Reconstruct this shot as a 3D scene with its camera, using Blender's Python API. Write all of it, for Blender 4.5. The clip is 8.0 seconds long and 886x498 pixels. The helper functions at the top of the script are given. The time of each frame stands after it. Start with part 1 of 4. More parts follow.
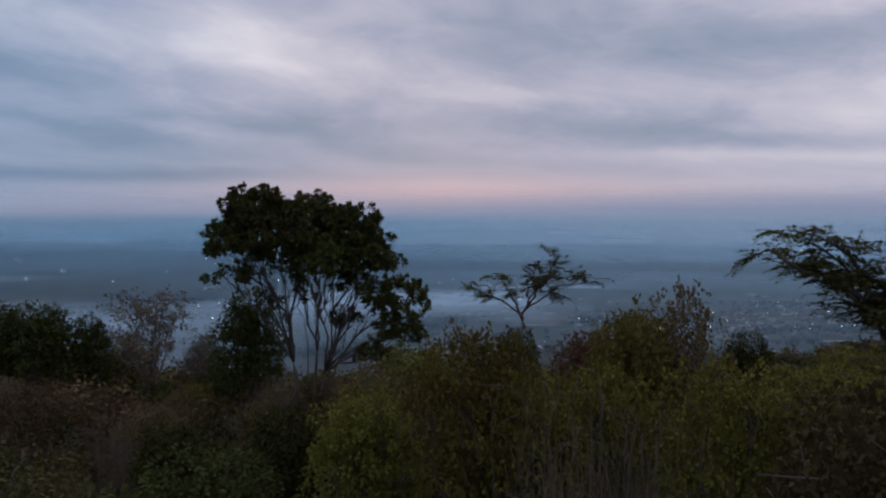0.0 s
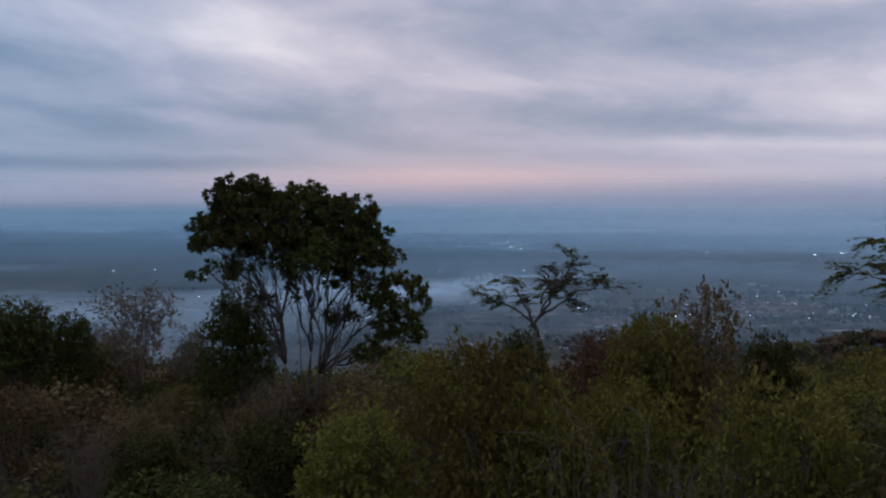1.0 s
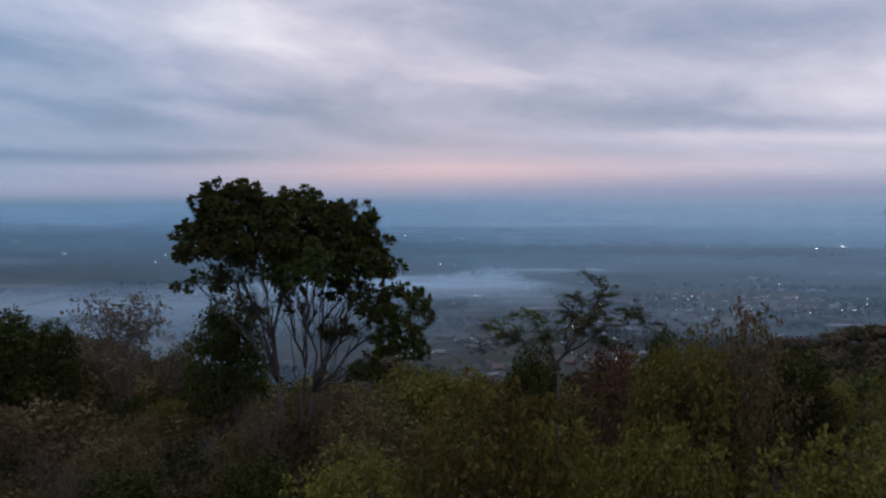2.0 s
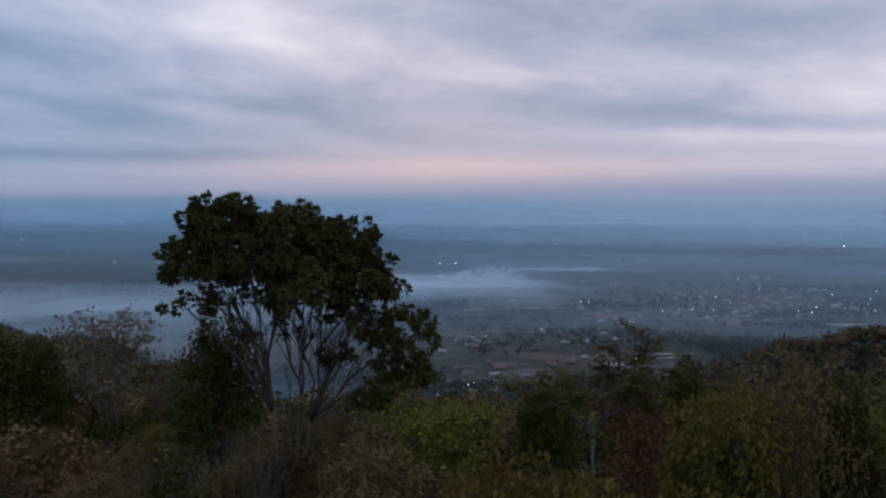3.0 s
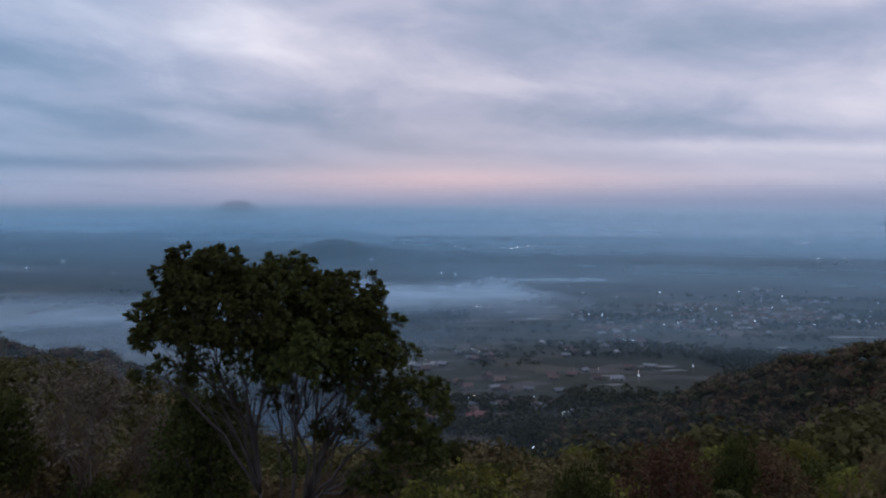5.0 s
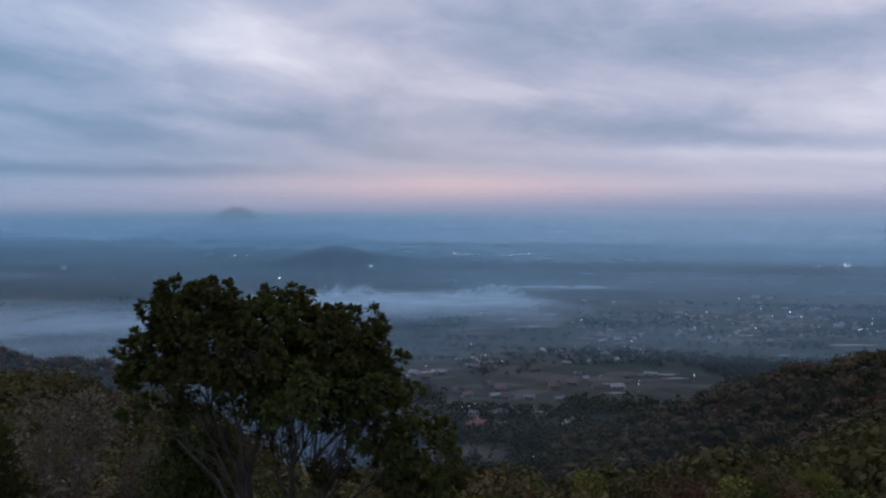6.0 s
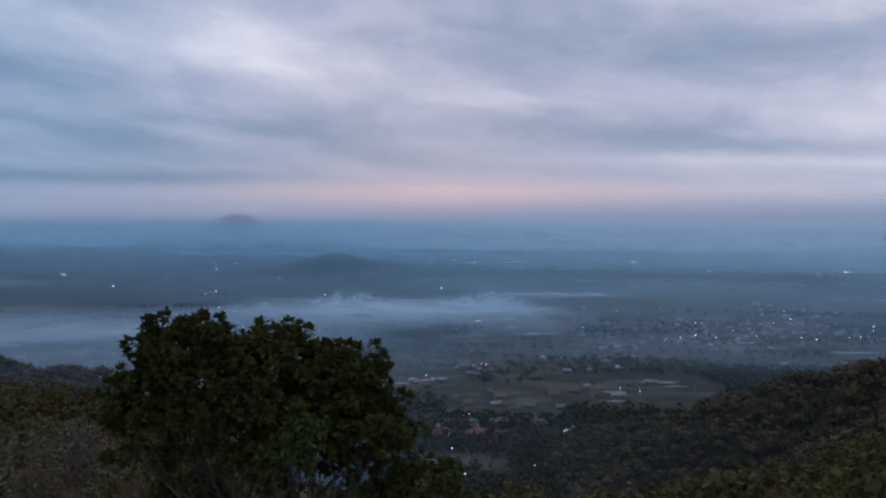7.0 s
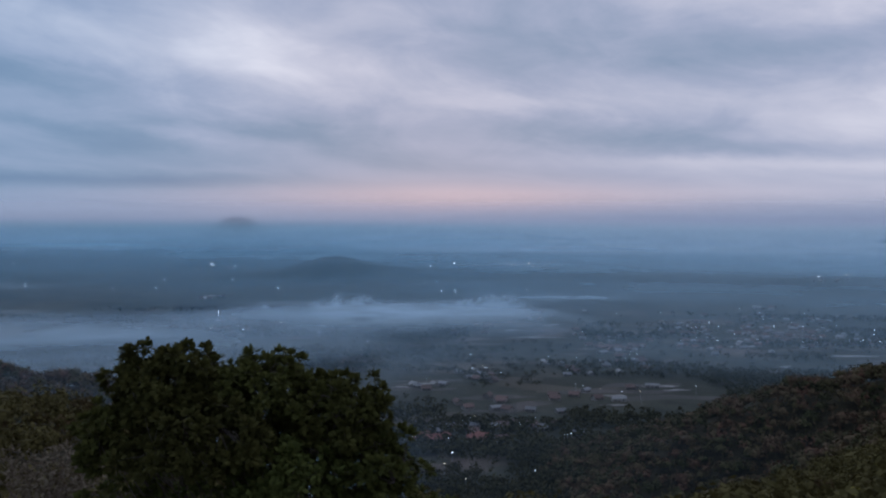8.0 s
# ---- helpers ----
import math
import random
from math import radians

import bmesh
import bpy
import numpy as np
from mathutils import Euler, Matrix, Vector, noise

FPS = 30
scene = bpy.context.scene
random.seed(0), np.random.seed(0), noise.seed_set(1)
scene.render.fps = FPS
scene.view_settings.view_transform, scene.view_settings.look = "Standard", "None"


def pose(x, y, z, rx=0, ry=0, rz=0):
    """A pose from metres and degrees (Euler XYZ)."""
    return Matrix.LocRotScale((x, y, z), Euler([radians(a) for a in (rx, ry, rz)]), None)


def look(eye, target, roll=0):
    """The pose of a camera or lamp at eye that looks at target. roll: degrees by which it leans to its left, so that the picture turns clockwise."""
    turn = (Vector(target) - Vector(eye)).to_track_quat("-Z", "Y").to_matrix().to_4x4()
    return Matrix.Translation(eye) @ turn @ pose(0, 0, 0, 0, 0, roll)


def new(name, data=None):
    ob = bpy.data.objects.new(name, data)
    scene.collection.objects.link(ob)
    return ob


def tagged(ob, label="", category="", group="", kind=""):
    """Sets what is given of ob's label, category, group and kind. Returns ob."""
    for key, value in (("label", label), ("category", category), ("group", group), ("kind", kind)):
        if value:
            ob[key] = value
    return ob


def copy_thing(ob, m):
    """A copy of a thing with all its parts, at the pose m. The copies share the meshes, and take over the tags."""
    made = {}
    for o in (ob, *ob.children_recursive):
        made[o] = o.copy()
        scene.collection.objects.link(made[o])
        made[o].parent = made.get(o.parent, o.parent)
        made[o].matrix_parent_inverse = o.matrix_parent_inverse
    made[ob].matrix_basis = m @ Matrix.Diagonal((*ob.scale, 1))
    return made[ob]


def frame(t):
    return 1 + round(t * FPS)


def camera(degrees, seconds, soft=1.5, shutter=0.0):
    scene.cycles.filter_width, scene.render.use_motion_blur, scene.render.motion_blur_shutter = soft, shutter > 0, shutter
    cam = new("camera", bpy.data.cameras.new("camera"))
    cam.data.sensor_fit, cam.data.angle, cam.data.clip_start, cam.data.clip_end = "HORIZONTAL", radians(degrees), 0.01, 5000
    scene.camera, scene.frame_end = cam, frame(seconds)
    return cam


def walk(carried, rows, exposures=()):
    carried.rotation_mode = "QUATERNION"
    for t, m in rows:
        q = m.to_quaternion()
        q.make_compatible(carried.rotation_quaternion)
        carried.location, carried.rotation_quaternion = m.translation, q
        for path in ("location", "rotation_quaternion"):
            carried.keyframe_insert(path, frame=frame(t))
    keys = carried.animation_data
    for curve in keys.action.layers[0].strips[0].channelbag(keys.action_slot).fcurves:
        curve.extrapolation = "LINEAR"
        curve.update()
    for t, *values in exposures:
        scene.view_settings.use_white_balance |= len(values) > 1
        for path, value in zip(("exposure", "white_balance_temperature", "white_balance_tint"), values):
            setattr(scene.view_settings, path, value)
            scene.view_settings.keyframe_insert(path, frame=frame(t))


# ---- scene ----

# ---- camera and walk ----
cam = camera(59.0, 8.0, soft=2.2)
PATH_SCALE, TILT, EYE = 20.0, -2.6, 190.0
PATH = [
    (0.0, 0, 0, 0, 0, 0, 0), (0.5, -.002, .068, .004, 0, -0.4, 0), (1.0, -.004, .14, .015, 0, -0.8, 0),
    (1.5, -.008, .215, .033, 0, -1.1, 0), (3.0, -.027, .427, .099, 0.1, -1.4, -0.1), (3.5, -.035, .491, .123, 0.1, -1.3, -0.1),
    (4.0, -.043, .551, .146, 0.1, -1.1, -0.1), (4.5, -.05, .605, .169, 0.1, -0.9, -0.2), (6.0, -.07, .751, .237, 0.1, -0.2, -0.3),
    (6.5, -.075, .79, .26, 0.1, 0.1, -0.3), (7.0, -.08, .835, .28, 0.1, 0.3, -0.3), (7.5, -.084, .885, .298, 0.1, 0.4, -0.3),
    (8.0, -.087, .938, .315, 0.1, 0.5, -0.3)]
ct, st = math.cos(radians(TILT)), math.sin(radians(TILT))
walk(cam, [(t, pose(x * PATH_SCALE, (y * ct - z * st) * PATH_SCALE, EYE + (y * st + z * ct) * PATH_SCALE, 90 + TILT + p, r, yw))
           for t, x, y, z, yw, p, r in PATH],
     exposures=[(0.0, -0.03, 6680, 10), (0.5, 0.06, 6670, 10), (1.0, 0.06, 6660, 10), (1.5, 0.18, 6650, 10), (4.0, 0.18, 6500, 10), (6.0, 0.10, 6290, 8), (8.0, 0.03, 6230, 7)])

rng = np.random.default_rng(7)


# ---- node helpers ----
class Nodes:
    """A short way to write node trees."""

    def __init__(self, tree):
        self.tree = tree

    def add(self, kind, **values):
        node = self.tree.nodes.new(kind)
        for key, value in values.items():
            setattr(node, key, value)
        return node

    def put(self, socket, value):
        if isinstance(value, bpy.types.NodeSocket):
            self.tree.links.new(value, socket)
        elif isinstance(value, tuple) and socket.type == "RGBA" and len(value) == 3:
            socket.default_value = (*value, 1)
        else:
            socket.default_value = value

    def math(self, op, a, b=0.0, clamp=False):
        node = self.add("ShaderNodeMath", operation=op, use_clamp=clamp)
        self.put(node.inputs[0], a)
        self.put(node.inputs[1], b)
        return node.outputs[0]

    def mix(self, fac, a, b, blend="MIX"):
        node = self.add("ShaderNodeMix", data_type="RGBA", blend_type=blend)
        self.put(node.inputs[0], fac)
        self.put(node.inputs[6], a)
        self.put(node.inputs[7], b)
        return node.outputs[2]

    def ramp(self, fac, stops, interpolation="LINEAR"):
        node = self.add("ShaderNodeValToRGB")
        node.color_ramp.interpolation = interpolation
        items = node.color_ramp.elements
        while len(items) < len(stops):
            items.new(0.5)
        for item, (place, colour) in zip(items, stops):
            item.position = place
            item.color = (*colour, 1) if isinstance(colour, tuple) else (colour, colour, colour, 1)
        self.put(node.inputs[0], fac)
        return node.outputs[0]

    def smooth(self, value, low, high, to_low=0.0, to_high=1.0):
        node = self.add("ShaderNodeMapRange", interpolation_type="SMOOTHSTEP")
        for i, v in enumerate((value, low, high, to_low, to_high)):
            self.put(node.inputs[i], v)
        return node.outputs[0]

    def noise(self, vector, scale, detail=3.0, rough=0.5, distortion=0.0):
        node = self.add("ShaderNodeTexNoise")
        self.put(node.inputs["Vector"], vector)
        for key, value in (("Scale", scale), ("Detail", detail), ("Roughness", rough), ("Distortion", distortion)):
            self.put(node.inputs[key], value)
        return node.outputs[0]

    def scaled(self, vector, x, y, z, shift=(0.0, 0.0, 0.0)):
        node = self.add("ShaderNodeMapping")
        self.put(node.inputs[0], vector)
        node.inputs[1].default_value = shift
        node.inputs[3].default_value = (x, y, z)
        return node.outputs[0]

    def bump(self, height, strength, distance):
        node = self.add("ShaderNodeBump")
        node.inputs["Strength"].default_value = strength
        node.inputs["Distance"].default_value = distance
        self.put(node.inputs["Height"], height)
        return node.outputs[0]


def material(name):
    m = bpy.data.materials.new(name)
    m.use_nodes = True
    m.node_tree.nodes.clear()
    n = Nodes(m.node_tree)
    return m, n, n.add("ShaderNodeOutputMaterial")


# ---- world: overcast dawn sky ----
world = bpy.data.worlds.new("dawn_sky")
scene.world = world
world.use_nodes = True
world.node_tree.nodes.clear()
n = Nodes(world.node_tree)
out = n.add("ShaderNodeOutputWorld")
way = n.add("ShaderNodeTexCoord").outputs["Generated"]
parts = n.add("ShaderNodeSeparateXYZ")
n.put(parts.inputs[0], way)
dx, dy, dz = parts.outputs
azimuth = n.math("ARCTAN2", dx, dy)
lift = n.math("ARCSINE", dz)
flat = n.add("ShaderNodeCombineXYZ")
n.put(flat.inputs[0], azimuth)
n.put(flat.inputs[1], lift)
# cloud streaks: long across, thin upwards, thinner towards the horizon
deck = n.math("POWER", n.math("MAXIMUM", lift, 0.004), 0.55)
streak_at = n.add("ShaderNodeCombineXYZ")
n.put(streak_at.inputs[0], azimuth)
n.put(streak_at.inputs[1], n.math("ADD", n.math("MULTIPLY", deck, 2.7), n.math("MULTIPLY", azimuth, 0.30)))
coarse = n.noise(streak_at.outputs[0], 3.0, 5.0, 0.50, 0.6)
fine = n.noise(n.scaled(streak_at.outputs[0], 1.0, 1.35, 1.0, (3.1, 1.7, 0)), 6.0, 5.0, 0.55, 0.6)
field = n.math("ADD", n.math("MULTIPLY", n.math("SUBTRACT", coarse, 0.5), 0.30), n.math("MULTIPLY", n.math("SUBTRACT", fine, 0.5), 0.22))
puff_at = n.add("ShaderNodeCombineXYZ")
n.put(puff_at.inputs[0], azimuth)
n.put(puff_at.inputs[1], n.math("ADD", n.math("MULTIPLY", lift, 2.4), n.math("MULTIPLY", azimuth, 0.25)))
puffs = n.noise(puff_at.outputs[0], 7.0, 6.0, 0.56, 0.6)
field = n.math("ADD", field, n.math("MULTIPLY", n.math("MULTIPLY", n.math("SUBTRACT", puffs, 0.5), 0.52), n.smooth(lift, 0.03, 0.12)))
# the wind has torn the banks: their outlines wander
sway = n.math("MULTIPLY", n.math("SUBTRACT", n.noise(puff_at.outputs[0], 5.0, 4.0, 0.6), 0.5), 0.13)
heave = n.math("MULTIPLY", n.math("MULTIPLY", n.math("SUBTRACT", n.noise(n.scaled(puff_at.outputs[0], 1, 1, 1, (5.3, 2.2, 0)), 6.0, 5.0, 0.6), 0.5), 0.075), n.smooth(lift, 0.0, 0.15))
torn_azimuth, torn_lift = n.math("ADD", azimuth, sway), n.math("ADD", lift, heave)
# the large light and dark banks of the cloud cover: azimuth, height, half widths, slant, weight
BANKS_LIGHT = [
    (-0.23, 0.222, 0.15, 0.045, 0.0, 0.27), (-0.27, 0.185, 0.15, 0.030, 0.15, 0.20), (-0.06, 0.172, 0.18, 0.022, 0.12, 0.12), (0.53, 0.115, 0.12, 0.030, 0.0, 0.30),
    (0.38, 0.067, 0.28, 0.009, 0.03, 0.20), (-0.52, 0.225, 0.16, 0.022, 0.1, 0.13), (-0.34, 0.105, 0.12, 0.014, 0.12, 0.12), (-0.50, 0.072, 0.14, 0.016, 0.05, 0.05),
    (0.50, 0.265, 0.30, 0.035, 0.0, 0.30), (0.10, 0.150, 0.16, 0.022, 0.1, 0.12), (0.45, 0.150, 0.22, 0.030, 0.0, 0.12), (0.48, 0.038, 0.26, 0.024, 0.0, 0.16)]
BANKS_DARK = [
    (-0.50, 0.160, 0.14, 0.022, 0.14, -0.20), (-0.16, 0.096, 0.18, 0.018, 0.16, -0.20), (-0.40, 0.046, 0.26, 0.0085, 0.0, -0.30), (0.16, 0.222, 0.18, 0.040, 0.0, -0.10),
    (0.18, 0.112, 0.14, 0.020, 0.1, -0.16), (0.40, 0.087, 0.13, 0.011, 0.04, -0.14), (0.47, 0.195, 0.16, 0.032, 0.0, -0.12), (-0.42, 0.100, 0.18, 0.020, 0.14, -0.20),
    (-0.52, 0.05, 0.22, 0.04, 0.0, -0.16)]
for a0, e0, wa, we, slant, weight in BANKS_LIGHT + BANKS_DARK:
    ta = n.math("DIVIDE", n.math("SUBTRACT", torn_azimuth, a0), wa)
    te = n.math("DIVIDE", n.math("ADD", n.math("SUBTRACT", torn_lift, e0), n.math("MULTIPLY", n.math("SUBTRACT", azimuth, a0), slant)), we)
    fall = n.math("EXPONENT", n.math("MULTIPLY", n.math("ADD", n.math("MULTIPLY", ta, ta), n.math("MULTIPLY", te, te)), -1.0))
    field = n.math("ADD", field, n.math("MULTIPLY", fall, weight))
cloud = n.ramp(n.math("ADD", field, 0.5, clamp=True), [
    (0.0, (0.17, 0.25, 0.39)), (0.30, (0.26, 0.33, 0.47)), (0.52, (0.39, 0.425, 0.575)), (0.75, (0.56, 0.56, 0.69)), (1.0, (0.78, 0.75, 0.85))])
# the north-east is bluer
cloud = n.mix(n.smooth(azimuth, -0.1, -0.55), cloud, n.mix(1.0, cloud, (0.86, 0.98, 1.04), "MULTIPLY"))
# warm light under the cloud's edge
ta = n.math("DIVIDE", n.math("SUBTRACT", azimuth, 0.04), 0.32)
te = n.math("DIVIDE", n.math("SUBTRACT", lift, 0.026), 0.022)
glow = n.math("EXPONENT", n.math("MULTIPLY", n.math("ADD", n.math("MULTIPLY", ta, ta), n.math("MULTIPLY", te, te)), -1.0))
cloud = n.mix(n.math("MULTIPLY", glow, 0.70), cloud, (0.59, 0.475, 0.545))
# mist at and under the horizon
cloud = n.mix(n.smooth(lift, 0.012, -0.020), cloud, (0.20, 0.30, 0.42))
# the west, behind, is darker
cloud = n.mix(n.smooth(dy, -0.2, -0.9, 0.0, 0.25), cloud, (0.16, 0.20, 0.30))
# the cover is thinnest overhead
cloud = n.mix(1.0, cloud, n.ramp(dz, [(0.33, 1.0), (0.8, (1.55, 1.55, 1.55))]), "MULTIPLY")
sky = n.add("ShaderNodeTexSky", sky_type="NISHITA", sun_disc=False, sun_elevation=radians(2), sun_rotation=0.0)
back = n.add("ShaderNodeBackground")
n.put(back.inputs[0], cloud)
back.inputs[1].default_value = 1.0
clear = n.add("ShaderNodeBackground")
n.put(clear.inputs[0], sky.outputs[0])
clear.inputs[1].default_value = 0.05
both = n.add("ShaderNodeMixShader")
both.inputs[0].default_value = 0.06
n.tree.links.new(back.outputs[0], both.inputs[1])
n.tree.links.new(clear.outputs[0], both.inputs[2])
n.tree.links.new(both.outputs[0], out.inputs[0])

sun_data = bpy.data.lights.new("sun", "SUN")
sun_data.energy, sun_data.angle, sun_data.color = 0.35, radians(40), (1.0, 0.93, 0.9)
sun = new("sun", sun_data)
sun.matrix_world = look((0, 0, 400), (20, -60, 360))


# ---- materials ----
def leaf_material(name, dark, mid, light, translucent=0.25, old=None):
    m, n, out = material(name)
    one = n.add("ShaderNodeNewGeometry").outputs["Random Per Island"]
    whole = n.add("ShaderNodeObjectInfo").outputs["Random"]
    at = n.add("ShaderNodeTexCoord").outputs["Object"]
    patch = n.noise(at, 0.55, 3.0)
    stops = [(0.0, dark), (0.5, mid), (0.92, light)]
    if old:
        stops.append((1.0, old))
    # dry-season leaves lean to yellow and brown
    stops = [(place, (r * 1.03, g * 0.99, bl * 0.85)) for place, (r, g, bl) in stops]
    colour = n.ramp(n.math("ADD", n.math("MULTIPLY", one, 0.62), n.math("MULTIPLY", n.math("SUBTRACT", patch, 0.3), 0.75), clamp=True), stops)
    hue = n.add("ShaderNodeHueSaturation")
    n.put(hue.inputs["Hue"], n.math("ADD", n.math("MULTIPLY", whole, 0.05), 0.475))
    n.put(hue.inputs["Value"], n.math("ADD", n.math("MULTIPLY", whole, 0.5), 0.75))
    n.put(hue.inputs["Color"], colour)
    skin = n.add("ShaderNodeBsdfPrincipled")
    n.put(skin.inputs["Base Color"], hue.outputs[0])
    skin.inputs["Roughness"].default_value = 0.7
    skin.inputs["Specular IOR Level"].default_value = 0.04
    glow = n.add("ShaderNodeBsdfTranslucent")
    n.put(glow.inputs[0], hue.outputs[0])
    mixed = n.add("ShaderNodeMixShader")
    mixed.inputs[0].default_value = translucent
    n.tree.links.new(skin.outputs[0], mixed.inputs[1])
    n.tree.links.new(glow.outputs[0], mixed.inputs[2])
    n.tree.links.new(mixed.outputs[0], out.inputs[0])
    return m


def plain_material(name, dark, light, scale, rough=0.8, bump=0.3, depth=0.02, stretch=(1, 1, 1), vary=0.0, metal=0.0):
    m, n, out = material(name)
    at = n.scaled(n.add("ShaderNodeTexCoord").outputs["Object"], *stretch)
    big, small = n.noise(at, scale, 4.0), n.noise(at, scale * 7, 3.0, 0.6)
    colour = n.ramp(n.math("ADD", n.math("MULTIPLY", big, 0.65), n.math("MULTIPLY", small, 0.35)), [(0.32, dark), (0.7, light)])
    if vary:
        hue = n.add("ShaderNodeHueSaturation")
        n.put(hue.inputs["Value"], n.math("ADD", n.math("MULTIPLY", n.add("ShaderNodeObjectInfo").outputs["Random"], vary), 1 - vary / 2))
        n.put(hue.inputs["Color"], colour)
        colour = hue.outputs[0]
    skin = n.add("ShaderNodeBsdfPrincipled")
    n.put(skin.inputs["Base Color"], colour)
    n.put(skin.inputs["Roughness"], n.math("ADD", n.math("MULTIPLY", small, 0.2), rough - 0.1))
    skin.inputs["Metallic"].default_value = metal
    skin.inputs["Specular IOR Level"].default_value = 0.3
    n.put(skin.inputs["Normal"], n.bump(small, bump, depth))
    n.tree.links.new(skin.outputs[0], out.inputs[0])
    return m


BARK = plain_material("grey_bark", (0.05, 0.038, 0.032), (0.14, 0.110, 0.096), 2.0, 0.85, 0.6, 0.03, (1, 1, 0.25))
TWIG = plain_material("dry_twig", (0.082, 0.058, 0.042), (0.175, 0.124, 0.090), 3.0, 0.85, 0.3, 0.01)
LEAF_BIG = leaf_material("broad_dark_leaf", (0.042, 0.047, 0.017), (0.069, 0.074, 0.024), (0.102, 0.104, 0.033), 0.25)
LEAF_DARK = leaf_material("dense_dark_leaf", (0.032, 0.035, 0.012), (0.050, 0.052, 0.016), (0.070, 0.070, 0.022), 0.15)
LEAF_OLIVE = leaf_material("olive_leaf", (0.068, 0.062, 0.019), (0.132, 0.116, 0.031), (0.208, 0.180, 0.044), 0.3, (0.23, 0.165, 0.03))
LEAF_GREY = leaf_material("dry_grey_leaf", (0.092, 0.079, 0.058), (0.150, 0.129, 0.098), (0.22, 0.19, 0.15), 0.2)
LEAF_BROWN = leaf_material("dry_brown_leaf", (0.068, 0.050, 0.027), (0.126, 0.092, 0.049), (0.188, 0.137, 0.073), 0.2)
LEAF_UMBER = leaf_material("dark_brown_leaf", (0.036, 0.028, 0.014), (0.066, 0.052, 0.024), (0.100, 0.079, 0.038), 0.2)
LEAF_RED = leaf_material("russet_leaf", (0.068, 0.040, 0.022), (0.105, 0.062, 0.034), (0.145, 0.088, 0.048), 0.2)
LEAF_FEATHER = leaf_material("feather_leaf", (0.044, 0.044, 0.018), (0.068, 0.064, 0.025), (0.098, 0.090, 0.034), 0.25)


def hillside_leaf():
    m, n, out = material("hillside_canopy")
    at = n.add("ShaderNodeTexCoord").outputs["Object"]
    one = n.add("ShaderNodeNewGeometry").outputs["Random Per Island"]
    tree = n.add("ShaderNodeTexVoronoi")
    n.put(tree.inputs["Vector"], n.scaled(at, 1, 1, 0.2))
    tree.inputs["Scale"].default_value = 0.14
    pick = n.add("ShaderNodeSeparateColor")
    n.put(pick.inputs[0], tree.outputs["Color"])
    colour = n.ramp(pick.outputs[0], [(0.0, (0.034, 0.036, 0.013)), (0.35, (0.060, 0.050, 0.019)), (0.6, (0.081, 0.057, 0.029)),
                                      (0.85, (0.090, 0.057, 0.032)), (1.0, (0.102, 0.050, 0.031))])
    hue = n.add("ShaderNodeHueSaturation")
    n.put(hue.inputs["Value"], n.math("ADD", n.math("MULTIPLY", one, 0.24), 0.86))
    n.put(hue.inputs["Color"], colour)
    skin = n.add("ShaderNodeBsdfPrincipled")
    n.put(skin.inputs["Base Color"], hue.outputs[0])
    skin.inputs["Roughness"].default_value = 0.8
    skin.inputs["Specular IOR Level"].default_value = 0.1
    n.tree.links.new(skin.outputs[0], out.inputs[0])
    return m


LEAF_HILL = hillside_leaf()
LEAF_VALLEY = leaf_material("valley_tree_leaf", (0.030, 0.034, 0.016), (0.047, 0.048, 0.022), (0.068, 0.063, 0.030), 0.1)
PLASTER = plain_material("weathered_plaster", (0.16, 0.15, 0.13), (0.30, 0.28, 0.26), 0.4, 0.9, 0.2, 0.02, vary=0.5)
TILE = plain_material("clay_tile_roof", (0.090, 0.060, 0.052), (0.145, 0.092, 0.078), 0.6, 0.8, 0.5, 0.05, (1, 4, 1), vary=0.5)
TILE_RED = plain_material("red_tile_roof", (0.15, 0.062, 0.048), (0.23, 0.098, 0.075), 0.6, 0.8, 0.5, 0.05, (1, 4, 1), vary=0.4)
TIN = plain_material("grey_sheet_roof", (0.09, 0.09, 0.09), (0.23, 0.23, 0.24), 0.3, 0.5, 0.3, 0.03, (4, 1, 1), vary=0.7)
PALE_ROOF = plain_material("pale_sheet_roof", (0.11, 0.11, 0.11), (0.24, 0.24, 0.24), 0.2, 0.5, 0.2, 0.03, (4, 1, 1), vary=0.4)
DARK_GLASS = plain_material("dark_window", (0.02, 0.025, 0.03), (0.04, 0.045, 0.05), 1.0, 0.15, 0.0, 0.01)
STEEL = plain_material("lamp_steel", (0.2, 0.2, 0.2), (0.35, 0.35, 0.35), 2.0, 0.5, 0.1, 0.01)


def lamp_material(name, colour, strength):
    m, n, out = material(name)
    e = n.add("ShaderNodeEmission")
    e.inputs[0].default_value = (*colour, 1)
    e.inputs[1].default_value = strength
    n.tree.links.new(e.outputs[0], out.inputs[0])
    m.cycles.emission_sampling = "NONE"
    return m


LAMP_WHITE = lamp_material("white_lamp", (0.9, 0.95, 1.0), 6.8)
LAMP_FAR = lamp_material("far_lamp", (0.95, 0.95, 1.0), 11.5)
LAMP_WARM = lamp_material("warm_lamp", (1.0, 0.78, 0.5), 6.5)


